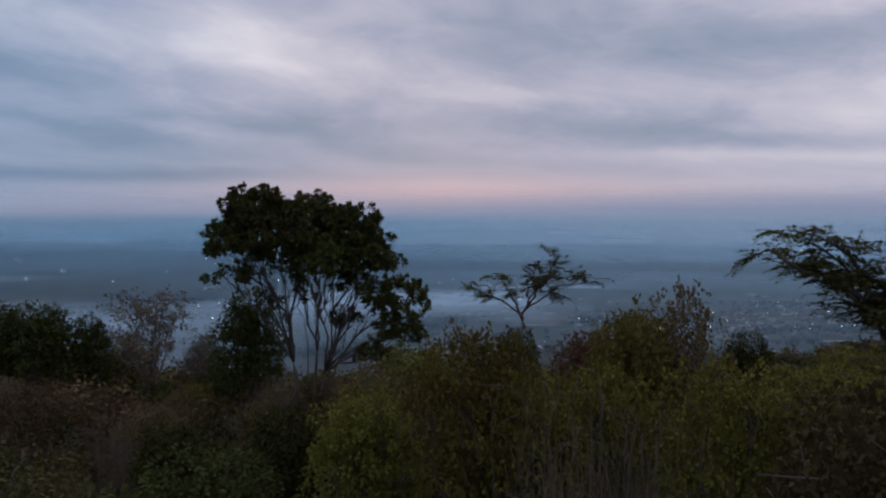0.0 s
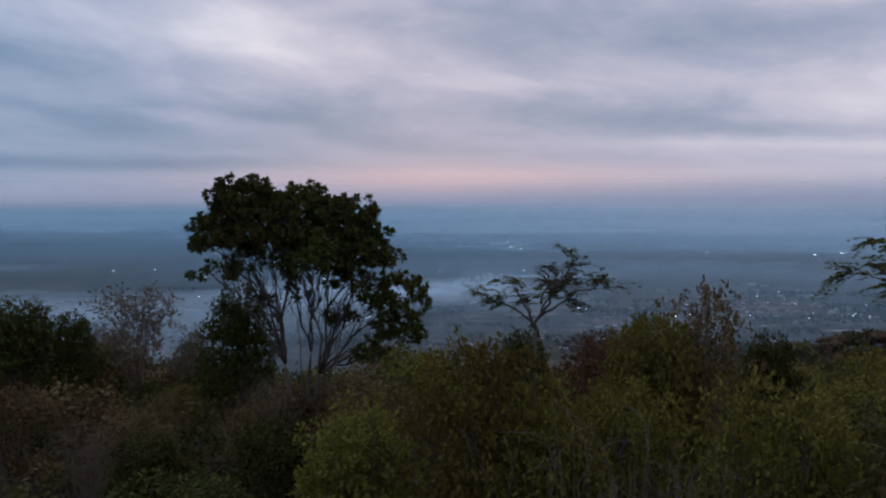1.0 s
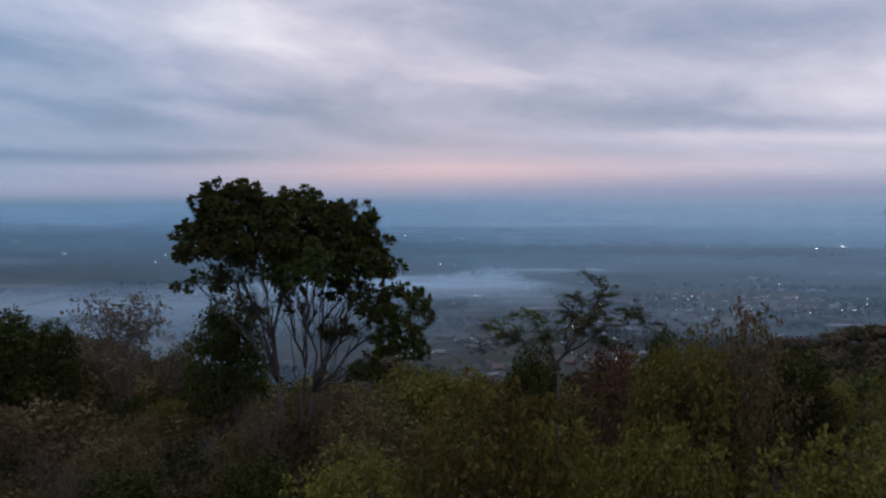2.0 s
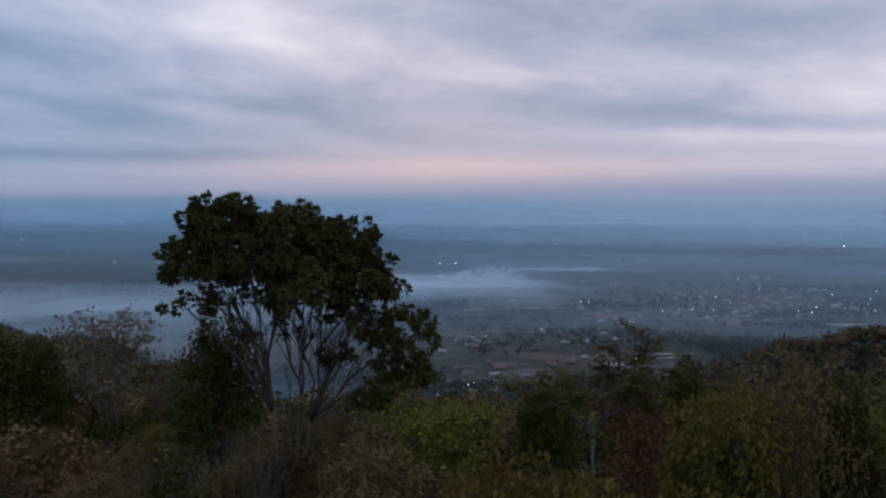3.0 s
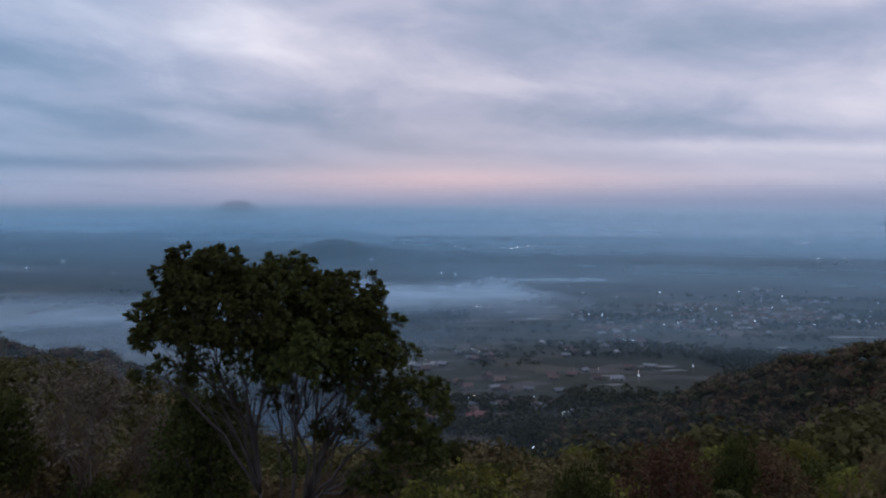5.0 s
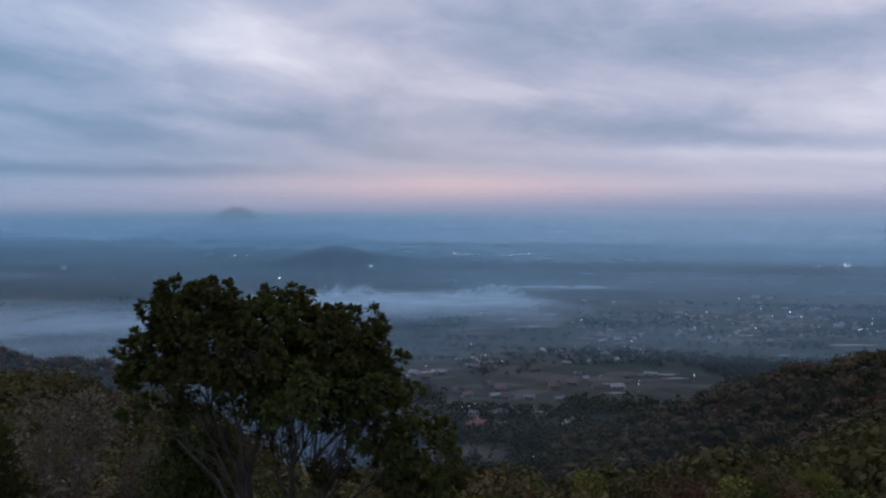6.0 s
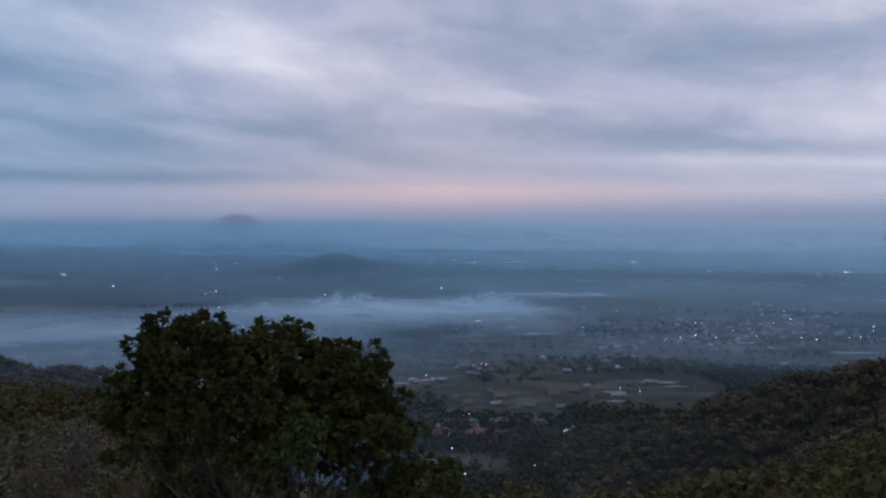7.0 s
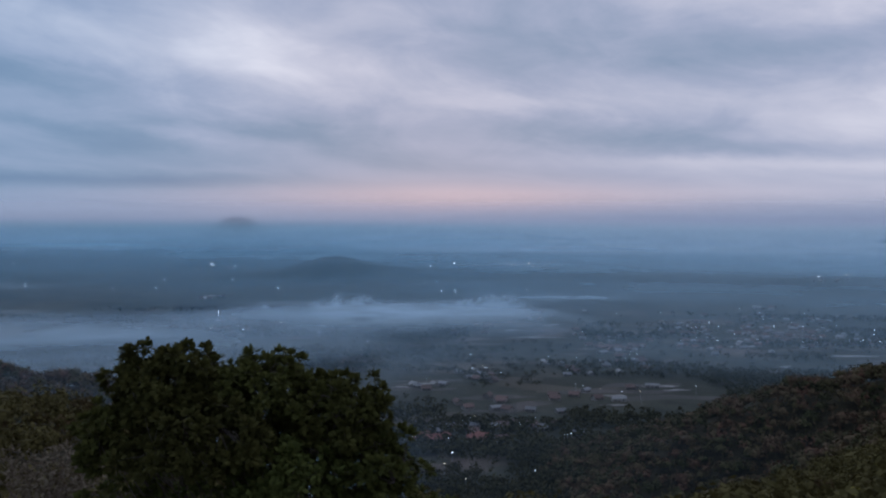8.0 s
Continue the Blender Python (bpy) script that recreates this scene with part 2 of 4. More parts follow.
def mist_material(name, colour):
    """Thin mist: lets most light through, scatters the rest from both sides. Returns the node for its share."""
    m, n, out = material(name)
    clear = n.add("ShaderNodeBsdfTransparent")
    front, behind = n.add("ShaderNodeBsdfDiffuse"), n.add("ShaderNodeBsdfTranslucent")
    front.inputs[0].default_value = behind.inputs[0].default_value = (*colour, 1)
    body, mixed = n.add("ShaderNodeMixShader"), n.add("ShaderNodeMixShader")
    body.inputs[0].default_value = 0.2
    n.tree.links.new(front.outputs[0], body.inputs[1])
    n.tree.links.new(behind.outputs[0], body.inputs[2])
    n.tree.links.new(clear.outputs[0], mixed.inputs[1])
    n.tree.links.new(body.outputs[0], mixed.inputs[2])
    n.tree.links.new(mixed.outputs[0], out.inputs[0])
    return m, n, mixed.inputs[0], (front.inputs[0], behind.inputs[0])


# ---- shape helpers ----
class Shape:
    """Vertices and faces of one mesh, collected in blocks."""

    def __init__(self):
        self.points, self.faces, self.count = [], [], 0

    def add(self, points, faces):
        self.points.append(np.asarray(points, float).reshape(-1, 3))
        self.faces.extend([tuple(i + self.count for i in f) for f in faces])
        self.count += len(self.points[-1])

    def tube(self, line, radii, sides=5):
        line = np.asarray(line, float)
        ahead = np.gradient(line, axis=0)
        ahead /= np.linalg.norm(ahead, axis=1)[:, None] + 1e-9
        side = np.cross(ahead, (0.31, 0.87, 0.12))
        side /= np.linalg.norm(side, axis=1)[:, None] + 1e-9
        up = np.cross(side, ahead)
        turn = np.arange(sides) * 2 * math.pi / sides
        ring = np.cos(turn)[None, :, None] * side[:, None] + np.sin(turn)[None, :, None] * up[:, None]
        points = line[:, None] + ring * np.asarray(radii)[:, None, None]
        faces = [(i * sides + j, i * sides + (j + 1) % sides, (i + 1) * sides + (j + 1) % sides, (i + 1) * sides + j)
                 for i in range(len(line) - 1) for j in range(sides)]
        faces.append(tuple(range((len(line) - 1) * sides, len(line) * sides)))
        faces.append(tuple(reversed(range(sides))))
        self.add(points, faces)

    def leaves(self, at, ahead, length, width, droop=0.25, face=None):
        """One folded leaf of two triangles at each place; face: the way its upper side looks."""
        at, ahead = np.asarray(at, float), np.asarray(ahead, float)
        k = len(at)
        ahead = ahead / (np.linalg.norm(ahead, axis=1)[:, None] + 1e-9)
        side = np.cross(ahead, rng.normal(size=(k, 3)) * 0.45 + ((0, 0, 1) if face is None else face))
        side /= np.linalg.norm(side, axis=1)[:, None] + 1e-9
        up = np.cross(side, ahead)
        length, width = np.broadcast_to(length, k)[:, None], np.broadcast_to(width, k)[:, None]
        mid = at + ahead * length * 0.5
        quad = np.stack([at, mid + side * width * 0.5 - up * width * 0.15, at + ahead * length - np.array([0, 0, 1]) * length * droop,
                         mid - side * width * 0.5 - up * width * 0.15], 1)
        base = self.count + np.arange(k)[:, None] * 4
        self.points.append(quad.reshape(-1, 3))
        self.faces.extend(map(tuple, np.concatenate([base + (0, 1, 2), base + (0, 2, 3)]).tolist()))
        self.count += 4 * k

    def mesh(self, name, mat, smooth=False):
        me = bpy.data.meshes.new(name)
        me.from_pydata(np.concatenate(self.points).tolist(), [], self.faces)
        me.materials.append(mat)
        if smooth:
            me.polygons.foreach_set("use_smooth", [True] * len(me.polygons))
        me.update()
        return me


def part(name, shape, mat, parent, label="", smooth=False):
    ob = new(name, shape.mesh(name, mat, smooth))
    ob.parent = parent
    if label:
        ob["label"] = label
    return ob


def bend(a, b, sag=0.0, wild=0.06, steps=6, first=None):
    """A bowed line from a to b; first: the way in which it sets out."""
    a, b = np.asarray(a, float), np.asarray(b, float)
    size = np.linalg.norm(b - a)
    lead = np.asarray(first if first is not None else (0, 0, 1), float)
    c = a + lead / (np.linalg.norm(lead) + 1e-9) * size * 0.45
    t = np.linspace(0, 1, steps)[:, None]
    line = (1 - t) ** 2 * a + 2 * t * (1 - t) * c + t * t * b
    line[1:-1] += rng.normal(size=(steps - 2, 3)) * size * wild * 0.5
    line[:, 2] -= sag * size * (t * (1 - t))[:, 0] * 4
    return line


def on_lobe(lobe, count, low=-0.55, inner=0.7):
    """Places near the skin of an egg-shaped lobe, more on its upper side."""
    cx, cy, cz, rx, ry, rz = lobe
    v = rng.normal(size=(count * 4 + 24, 3))
    v /= np.linalg.norm(v, axis=1)[:, None]
    v = v[v[:, 2] > low][:count]
    return np.array([cx, cy, cz]) + v * np.array([rx, ry, rz]) * rng.uniform(inner, 1.06, (len(v), 1)), v


def tufts(shape, at, out_way, leaves, size, width, spread, droop=0.3, up=0.5):
    """A rosette of leaves round each place."""
    k = len(at)
    way = rng.normal(size=(k, leaves, 3)) + out_way[:, None] * 0.7 + (0, 0, up)
    way /= np.linalg.norm(way, axis=2)[..., None]
    begin = at[:, None] + way * spread * rng.uniform(0.1, 1.0, (k, leaves, 1))
    length = size * rng.uniform(0.7, 1.25, k * leaves)
    face = np.repeat(out_way * 0.8 + (0, 0, 0.5), leaves, 0)
    shape.leaves(begin.reshape(-1, 3), way.reshape(-1, 3), length, length * width, droop, face)


# ---- ground ----
def along(px, py, line):
    """Distance to a bent line and its height at the nearest place."""
    best, tall = np.full(px.shape, 1e9), np.zeros(px.shape)
    for (ax, ay, az), (bx, by, bz) in zip(line, line[1:]):
        t = np.clip(((px - ax) * (bx - ax) + (py - ay) * (by - ay)) / ((bx - ax) ** 2 + (by - ay) ** 2), 0, 1)
        d = np.hypot(px - ax - t * (bx - ax), py - ay - t * (by - ay))
        tall = np.where(d < best, az + t * (bz - az), tall)
        best = np.minimum(best, d)
    return best, tall


SPUR_EAST = [(70, 40, 170), (330, 410, 126), (264, 490, 103), (182, 495, 83), (160, 552, 52), (116, 607, 26), (92, 655, 4)]
SPUR_WEST = [(-70, 40, 170), (-94, 198, 147), (-128, 290, 108), (-165, 365, 50)]
SPUR_BEYOND = [(-430, 330, 128), (-330, 440, 112), (-275, 495, 99), (-226, 530, 85), (-196, 548, 66), (-150, 575, 22)]


# low rises of the plain: centre, half widths, height
MOUNDS = [(-370, 2600, 150, 100, 50), (-60, 2640, 640, 110, 36), (-1150, 4400, 150, 80, 42), (-1130, 4400, 560, 90, 168), (-1500, 2500, 420, 160, 24),
          (1560, 3420, 420, 170, 24), (-2300, 4100, 600, 130, 60), (1450, 2900, 340, 70, 20), (-900, 3300, 360, 80, 24), (300, 2350, 420, 70, 14)]


def ground_height(px, py):
    px, py = np.asarray(px, float), np.asarray(py, float)
    hill = 175.5 - 0.02 * py - 0.0006 * px * px * (np.abs(px) < 60) - 2.1 * (np.abs(px) >= 60)
    over = np.maximum(py - 54 - 0.0 * px, 0)
    hill = hill - 0.42 * over * over / (over + 14)
    wide = np.maximum(np.abs(px) - 90, 0)
    hill = hill - 0.30 * wide * wide / (wide + 40) * (py > 0) - 0.12 * np.maximum(-py - 150, 0)
    for line in (SPUR_EAST, SPUR_WEST, SPUR_BEYOND):
        d, tall = along(px, py, line)
        hill = np.maximum(hill, tall - 0.55 * d * d / (d + 15))
    wave = 3 * np.sin(px / 37 + 1.3) * np.sin(py / 43) + 1.6 * np.sin(px / 13 + py / 17)
    hill = hill + wave * np.clip((np.hypot(px, py) - 60) / 80, 0, 1)
    low = 1.5 * np.sin(px / 260) * np.sin(py / 310 + 0.6)
    for cx, cy, sx, sy, tall in MOUNDS:
        low = low + tall * np.exp(-((px - cx) / sx) ** 2 - ((py - cy) / sy) ** 2)
    return np.maximum(hill, low) + 1.2 * np.exp(-((hill - low) / 10) ** 2)


def ground_material():
    m, n, out = material("valley_ground")
    at = n.add("ShaderNodeTexCoord").outputs["Object"]
    high = n.add("ShaderNodeSeparateXYZ")
    n.put(high.inputs[0], at)
    plots = n.add("ShaderNodeTexVoronoi", distance="MANHATTAN")
    n.put(plots.inputs["Vector"], n.scaled(at, 0.011, 0.022, 0.0))
    plots.inputs["Scale"].default_value = 1.0
    plots.inputs["Randomness"].default_value = 0.85
    pick = n.add("ShaderNodeSeparateColor")
    n.put(pick.inputs[0], plots.outputs["Color"])
    field = n.ramp(pick.outputs[1], [(0.0, (0.026, 0.027, 0.018)), (0.35, (0.044, 0.042, 0.028)), (0.55, (0.070, 0.060, 0.045)),
                                     (0.75, (0.095, 0.075, 0.062)), (1.0, (0.14, 0.12, 0.105))], "CONSTANT")
    spots = n.noise(n.scaled(at, 1, 1, 0), 0.006, 5.0, 0.6)
    scrub = n.ramp(n.noise(n.scaled(at, 1, 1, 0), 0.03, 5.0, 0.65), [(0.3, (0.018, 0.023, 0.016)), (0.7, (0.046, 0.047, 0.034))])
    plain = n.mix(n.smooth(spots, 0.48, 0.60), scrub, field)
    woods = n.ramp(n.noise(n.scaled(at, 1, 1, 0), 0.012, 4.0, 0.6), [(0.35, (0.014, 0.020, 0.015)), (0.68, (0.034, 0.040, 0.03))])
    clearing = n.noise(n.scaled(at, 0.0011, 0.0042, 0), 1.0, 5.0, 0.6, 0.6)
    woods = n.mix(n.smooth(clearing, 0.60, 0.78), woods, (0.055, 0.057, 0.048))
    plain = n.mix(n.smooth(high.outputs[1], 1500.0, 1950.0), plain, woods)
    soil = n.ramp(n.noise(at, 0.5, 6.0, 0.65), [(0.3, (0.024, 0.020, 0.012)), (0.55, (0.042, 0.034, 0.018)), (0.75, (0.052, 0.048, 0.022))])
    colour = n.mix(n.math("MULTIPLY", n.smooth(high.outputs[2], 10.0, 22.0), n.smooth(high.outputs[1], 1500.0, 1000.0)), plain, soil)
    skin = n.add("ShaderNodeBsdfPrincipled")
    n.put(skin.inputs["Base Color"], colour)
    skin.inputs["Roughness"].default_value = 0.9
    skin.inputs["Specular IOR Level"].default_value = 0.15
    n.put(skin.inputs["Normal"], n.bump(n.noise(at, 1.5, 5.0, 0.6), 0.5, 0.15))
    n.tree.links.new(skin.outputs[0], out.inputs[0])
    return m


def build_ground():
    rings = np.concatenate([[0.0], np.arange(4, 120, 4.0), 120 * np.power(5600 / 120, np.linspace(0, 1, 150)), [6500, 8000, 11000, 16000]])
    turns = np.concatenate([np.linspace(-0.75, 0.75, 260), np.linspace(0.75, 2 * math.pi - 0.75, 120)[1:-1]])
    r, a = np.meshgrid(rings, turns, indexing="ij")
    px, py = r * np.sin(a), r * np.cos(a)
    shape = Shape()
    k = len(turns)
    faces = [(i * k + j, (i + 1) * k + j, (i + 1) * k + (j + 1) % k, i * k + (j + 1) % k) for i in range(len(rings) - 1) for j in range(k)]
    shape.add(np.stack([px, py, ground_height(px, py)], -1), [tuple(reversed(f)) for f in faces])
    ob = new("ground", shape.mesh("ground", ground_material(), True))
    tagged(ob, "wooded hillside falling to a hazy valley of fields", "ground", kind="structure")


build_ground()


# ---- trees ----
def thing(name, label, category, group=""):
    return tagged(new(name), label, category, group)


def branch_work(forks, lobes, wood, thick, subs, root_way=(0, 0, 1)):
    """Limbs from the nearest fork into each lobe, and boughs inside it. Returns the boughs' ends, lobe by lobe."""
    ends = []
    for lobe in lobes:
        centre = np.array(lobe[:3])
        low = centre - (0, 0, lobe[5] * 0.25)
        start = min(forks, key=lambda f: np.linalg.norm((np.array(f) - low) * (1, 1, 0.35)))
        limb = bend(start, low, 0.0, 0.05, 7, (np.array(low) - start) * (0.62, 0.62, 1.0))
        wood.tube(limb, np.linspace(thick, thick * 0.45, 7), 6)
        mine = [low]
        for _ in range(subs):
            target, _v = on_lobe(lobe, 1, -0.4, 0.55)
            i = rng.integers(2, 7)
            bough = bend(limb[i], target[0], 0.0, 0.1, 5, limb[i] - limb[i - 1])
            wood.tube(bough, np.linspace(thick * 0.42, thick * 0.12, 5), 4)
            mine += [bough[2], bough[3], bough[4]]
        ends.append(np.array(mine))
    return ends


def twigs(wood, ends, at, radius):
    for place in at:
        near = ends[np.argmin(np.linalg.norm(ends - place, axis=1))]
        wood.tube(bend(near, place, 0.0, 0.1, 3, place - near + (0, 0, 0.2)), (radius, radius * 0.8, radius * 0.5), 3)


def umbrella_tree(x, y):
    """The tall tree that stands over the rest: three stems, an open underside and a wide crown."""
    z0 = float(ground_height(x, y))
    root = thing("tall_tree", "tall dark-leaved tree with pale forked stems and wide rounded crown", "tree")
    root.location = (x, y, z0)
    # stems: bent lines from the root, with their forks
    stems = [
        ([(-0.5, 0.0, -0.4), (-0.55, 0.0, 2.6), (-0.62, -0.1, 4.8), (-0.95, -0.2, 7.0)], 0.15, 0.09),
        ([(0.25, 0.3, -0.4), (0.30, 0.3, 2.4), (0.42, 0.2, 4.2), (0.80, 0.2, 6.4)], 0.17, 0.10),
        ([(-0.05, 0.5, -0.4), (0.0, 0.6, 2.6), (0.05, 0.8, 4.8), (0.20, 1.1, 7.4)], 0.12, 0.08)]
    forks = []
    for line, r0, r1 in stems:
        line = np.array(line)
        t = np.linspace(0, 3, 12)
        smooth = np.stack([np.interp(t, range(4), line[:, i]) for i in range(3)], -1)
        smooth[1:-1] = (smooth[:-2] + smooth[1:-1] * 2 + smooth[2:]) / 4 + rng.normal(size=(10, 3)) * 0.03
        shape = Shape()
        shape.tube(smooth, np.linspace(r0, r1, 12) * (1 + 0.5 * np.exp(-np.arange(12) / 1.2)) * (1 - 0.6 * (np.arange(12) == 11)), 9)
        part("stem", shape, BARK, root, smooth=True)
        forks += [smooth[-1], smooth[-2], smooth[-4]]
    # lobes of the crown: centre and half sizes
    upper = [
        (-2.8, -0.8, 15.45, 1.8, 1.5, 1.3), (-0.1, -0.3, 15.1, 2.1, 1.6, 1.2), (-4.2, -0.8, 13.7, 1.5, 1.3, 1.3), (-1.4, -2.1, 14.0, 2.4, 1.5, 1.4),
        (2.3, -0.3, 14.25, 1.8, 1.5, 1.5), (1.2, 1.8, 13.4, 2.0, 1.5, 1.4), (3.5, -0.4, 12.8, 1.5, 1.6, 1.4), (0.9, -1.9, 12.8, 2.1, 1.4, 1.3), (-1.6, 1.6, 13.2, 2.1, 1.5, 1.2)]
    lower = [
        (-4.6, -0.3, 11.8, 1.2, 1.3, 0.7), (4.9, 0.1, 10.3, 1.7, 1.5, 1.5), (5.0, 0.2, 8.6, 1.5, 1.3, 1.1), (3.6, 0.1, 7.4, 1.0, 1.0, 0.7), (0.4, 0.2, 11.6, 1.5, 1.4, 0.8),
        (-2.8, 0.1, 12.3, 1.4, 1.4, 0.8), (2.6, 0.3, 11.2, 1.3, 1.3, 0.9), (2.2, 0.5, 9.3, 1.3, 1.1, 0.7), (-1.3, 0.4, 10.6, 1.3, 1.2, 0.6)]
    lobes = upper + lower
    amount = [205, 195, 110, 150, 170, 140, 118, 135, 62, 18, 96, 68, 24, 18, 15, 34, 16, 8]
    for lobe, count in zip(lobes, amount):
        wood, leaf = Shape(), Shape()
        ends = branch_work(forks, [lobe], wood, 0.075, 11)[0]
        at, v = on_lobe(lobe, count, -0.45, 0.6)
        # a few rosettes on twigs that reach beyond the rest
        far_at, far_v = on_lobe(lobe, max(count // 10, 2), -0.1, 1.0)
        far_at = far_at + far_v * rng.uniform(0.04, 0.26, (len(far_v), 1))
        twigs(wood, ends, np.concatenate([at, far_at]), 0.012)
        limb = part("limb", wood, BARK, root, smooth=True)
        tufts(leaf, far_at, far_v, 44, 0.23, 0.62, 0.17, 0.10, 0.2)
        tufts(leaf, at, v, 28, 0.23, 0.62, 0.15, 0.10, 0.2)
        part("foliage", leaf, LEAF_BIG, limb)
    # low thin shoots that stand free of the crown
    for dx, lean, tall in ((1.4, 0.25, 9.6), (1.9, 0.1, 8.8), (-0.1, -0.3, 9.2)):
        wood = Shape()
        wood.tube(bend((dx * 0.4, 0.2, 0), (dx + lean, 0.3, tall), 0.0, 0.03, 8), np.linspace(0.06, 0.025, 8), 5)
        part("shoot", wood, BARK, root)
    return root


def round_tree(name, label, group, tall, wide, leaf_mat, count, leaf=0.17, per=11, lobes_n=7, gaps=0.7, bare=0.25, twig_mat=None, twig=False, top=0.55):
    """A broad-leaved tree or tall shrub, standing at the origin."""
    root = thing(name, label, "tree", group)
    trunk, wood, crown = Shape(), Shape(), Shape()
    fork = np.array((rng.normal() * 0.15, rng.normal() * 0.15, tall * bare))
    line = bend((0, 0, -0.6), fork, 0, 0.05, 6)
    thick = 0.012 * tall + 0.02
    trunk.tube(line, np.linspace(thick * 1.4, thick, 6), 7)
    lobes = []
    for i in range(lobes_n):
        a = i * 2.4 + rng.uniform(-0.4, 0.4)
        d = wide * 0.5 * (0.15 + 0.5 * math.sqrt((i + 0.3) / lobes_n))
        h = tall * (top + (0.86 - top) * (1 - (i / lobes_n) ** 1.5) + rng.uniform(-0.06, 0.04))
        r = wide * rng.uniform(0.2, 0.3)
        lobes.append((math.cos(a) * d, math.sin(a) * d, h, r, r, min(r * rng.uniform(0.8, 1.15), tall - h)))
    ends = branch_work([fork, line[-2], line[-3]], lobes, wood, thick * 0.6, 4)
    share = np.array([l[3] * l[4] for l in lobes])
    share = np.maximum((share / share.sum() * count).astype(int), 4)
    for lobe, k, mine in zip(lobes, share, ends):
        at, v = on_lobe(lobe, int(k), -0.75, gaps)
        if twig:
            twigs(wood, mine, at, 0.013)
        tufts(crown, at, v, per, leaf, 0.62, leaf * 1.5, 0.2, 0.3)
    part("trunk", trunk, twig_mat or BARK, root, smooth=True)
    part("branchwork", wood, twig_mat or BARK, root)
    part("crown", crown, leaf_mat, root)
    return root


def feathers(shape, at, way, length, pairs, leaflet):
    """Fronds of paired leaflets."""
    for p, w in zip(at, way):
        w = w / np.linalg.norm(w)
        t = np.linspace(0.12, 1, pairs)
        size = length * rng.uniform(0.75, 1.2)
        line = p + w * (t * size)[:, None] - np.array([0, 0, 1]) * (t * t * size * 0.35)[:, None]
        side = np.cross(w, (0, 0, 1))
        side /= np.linalg.norm(side) + 1e-9
        for s in (1, -1):
            shape.leaves(line, side * s + w * 0.45 + rng.normal(size=(pairs, 3)) * 0.12, leaflet * (1.15 - 0.5 * t), leaflet * 0.38, 0.2)


def feather_tree(label, x, y, lines, sprays, frond, pairs, leaflet, thick):
    """A thin, flat-topped tree with feathery fronds. lines: boughs as (from, to) in metres from the root."""
    z0 = float(ground_height(x, y))
    root = thing("feathery_tree", label, "tree")
    root.location = (x, y, z0)
    first = True
    for a, b, r in lines:
        wood, leaf = Shape(), Shape()
        a, b = np.array(a, float), np.array(b, float)
        line = bend(a, b, 0.0, 0.05, 8, (b - a) * (0.6, 0.6, 1.0))
        wood.tube(line, np.linspace(r, r * 0.4, 8), 6)
        if not first:
            at, way = [], []
            for _ in range(sprays):
                i = rng.integers(3, 8)
                out = (b - a) / np.linalg.norm(b - a) * 0.8 + rng.normal(size=3) * (0.6, 0.6, 0.3)
                tip = line[i] + out * rng.uniform(0.25, 0.75) * thick * 9
                twig = bend(line[i], tip, 0, 0.1, 4, out)
                wood.tube(twig, np.linspace(r * 0.28, r * 0.1, 4), 3)
                for _ in range(7):
                    j = rng.integers(1, 4)
                    at.append(twig[j])
                    way.append(out * 0.8 + rng.normal(size=3) * (0.7, 0.7, 0.25))
            feathers(leaf, at, way, frond, pairs, leaflet)
        stem = part("trunk" if first else "bough", wood, BARK, root, smooth=True)
        if not first:
            part("frond_spray", leaf, LEAF_FEATHER, stem)
        first = False
    return root


def bare_shrub(tall, wide, stems=112):
    """A leafless thicket of upright grey stems."""
    root = thing("bare_shrub", "leafless grey-brown thicket of thin upright stems", "shrub", "bare shrubs on the slope")
    for _ in range(4):
        wood = Shape()
        for _ in range(stems // 4):
            a = rng.normal(size=2) * wide * 0.12
            b = a + rng.normal(size=2) * wide * 0.15
            top = tall * rng.uniform(0.7, 1.0)
            line = bend((*a, -0.3), (*b, top), 0, 0.04, 8)
            wood.tube(line, np.linspace(0.013, 0.004, 8), 3)
            for _ in range(5):
                i = rng.integers(3, 8)
                tip = line[i] + rng.normal(size=3) * (0.35, 0.35, 0.2) + (0, 0, rng.uniform(0.2, 0.7))
                wood.tube(bend(line[i], tip, 0, 0.1, 4), np.linspace(0.007, 0.003, 4), 3)
        part("thicket", wood, TWIG, root)
    return root


class Kind:
    """One model and its copies; heights are met by scaling."""

    def __init__(self, root, tall):
        self.root, self.tall, self.used = root, tall, 0.0

    def plant(self, x, y, top, wide=1.0):
        z0 = float(ground_height(x, y))
        s = max(top - z0, 1.0) / self.tall
        m = Matrix.LocRotScale((x, y, z0), Euler((0, 0, rng.uniform(0, 6.28))), (s * wide, s * wide, s))
        if not self.used:
            self.root.matrix_basis = m
            self.used = Vector((s * wide, s * wide, s))
            return self.root
        u = self.used
        return copy_thing(self.root, m @ Matrix.Diagonal((1 / u[0], 1 / u[1], 1 / u[2], 1)))


umbrella_tree(-7.55, 44.4)

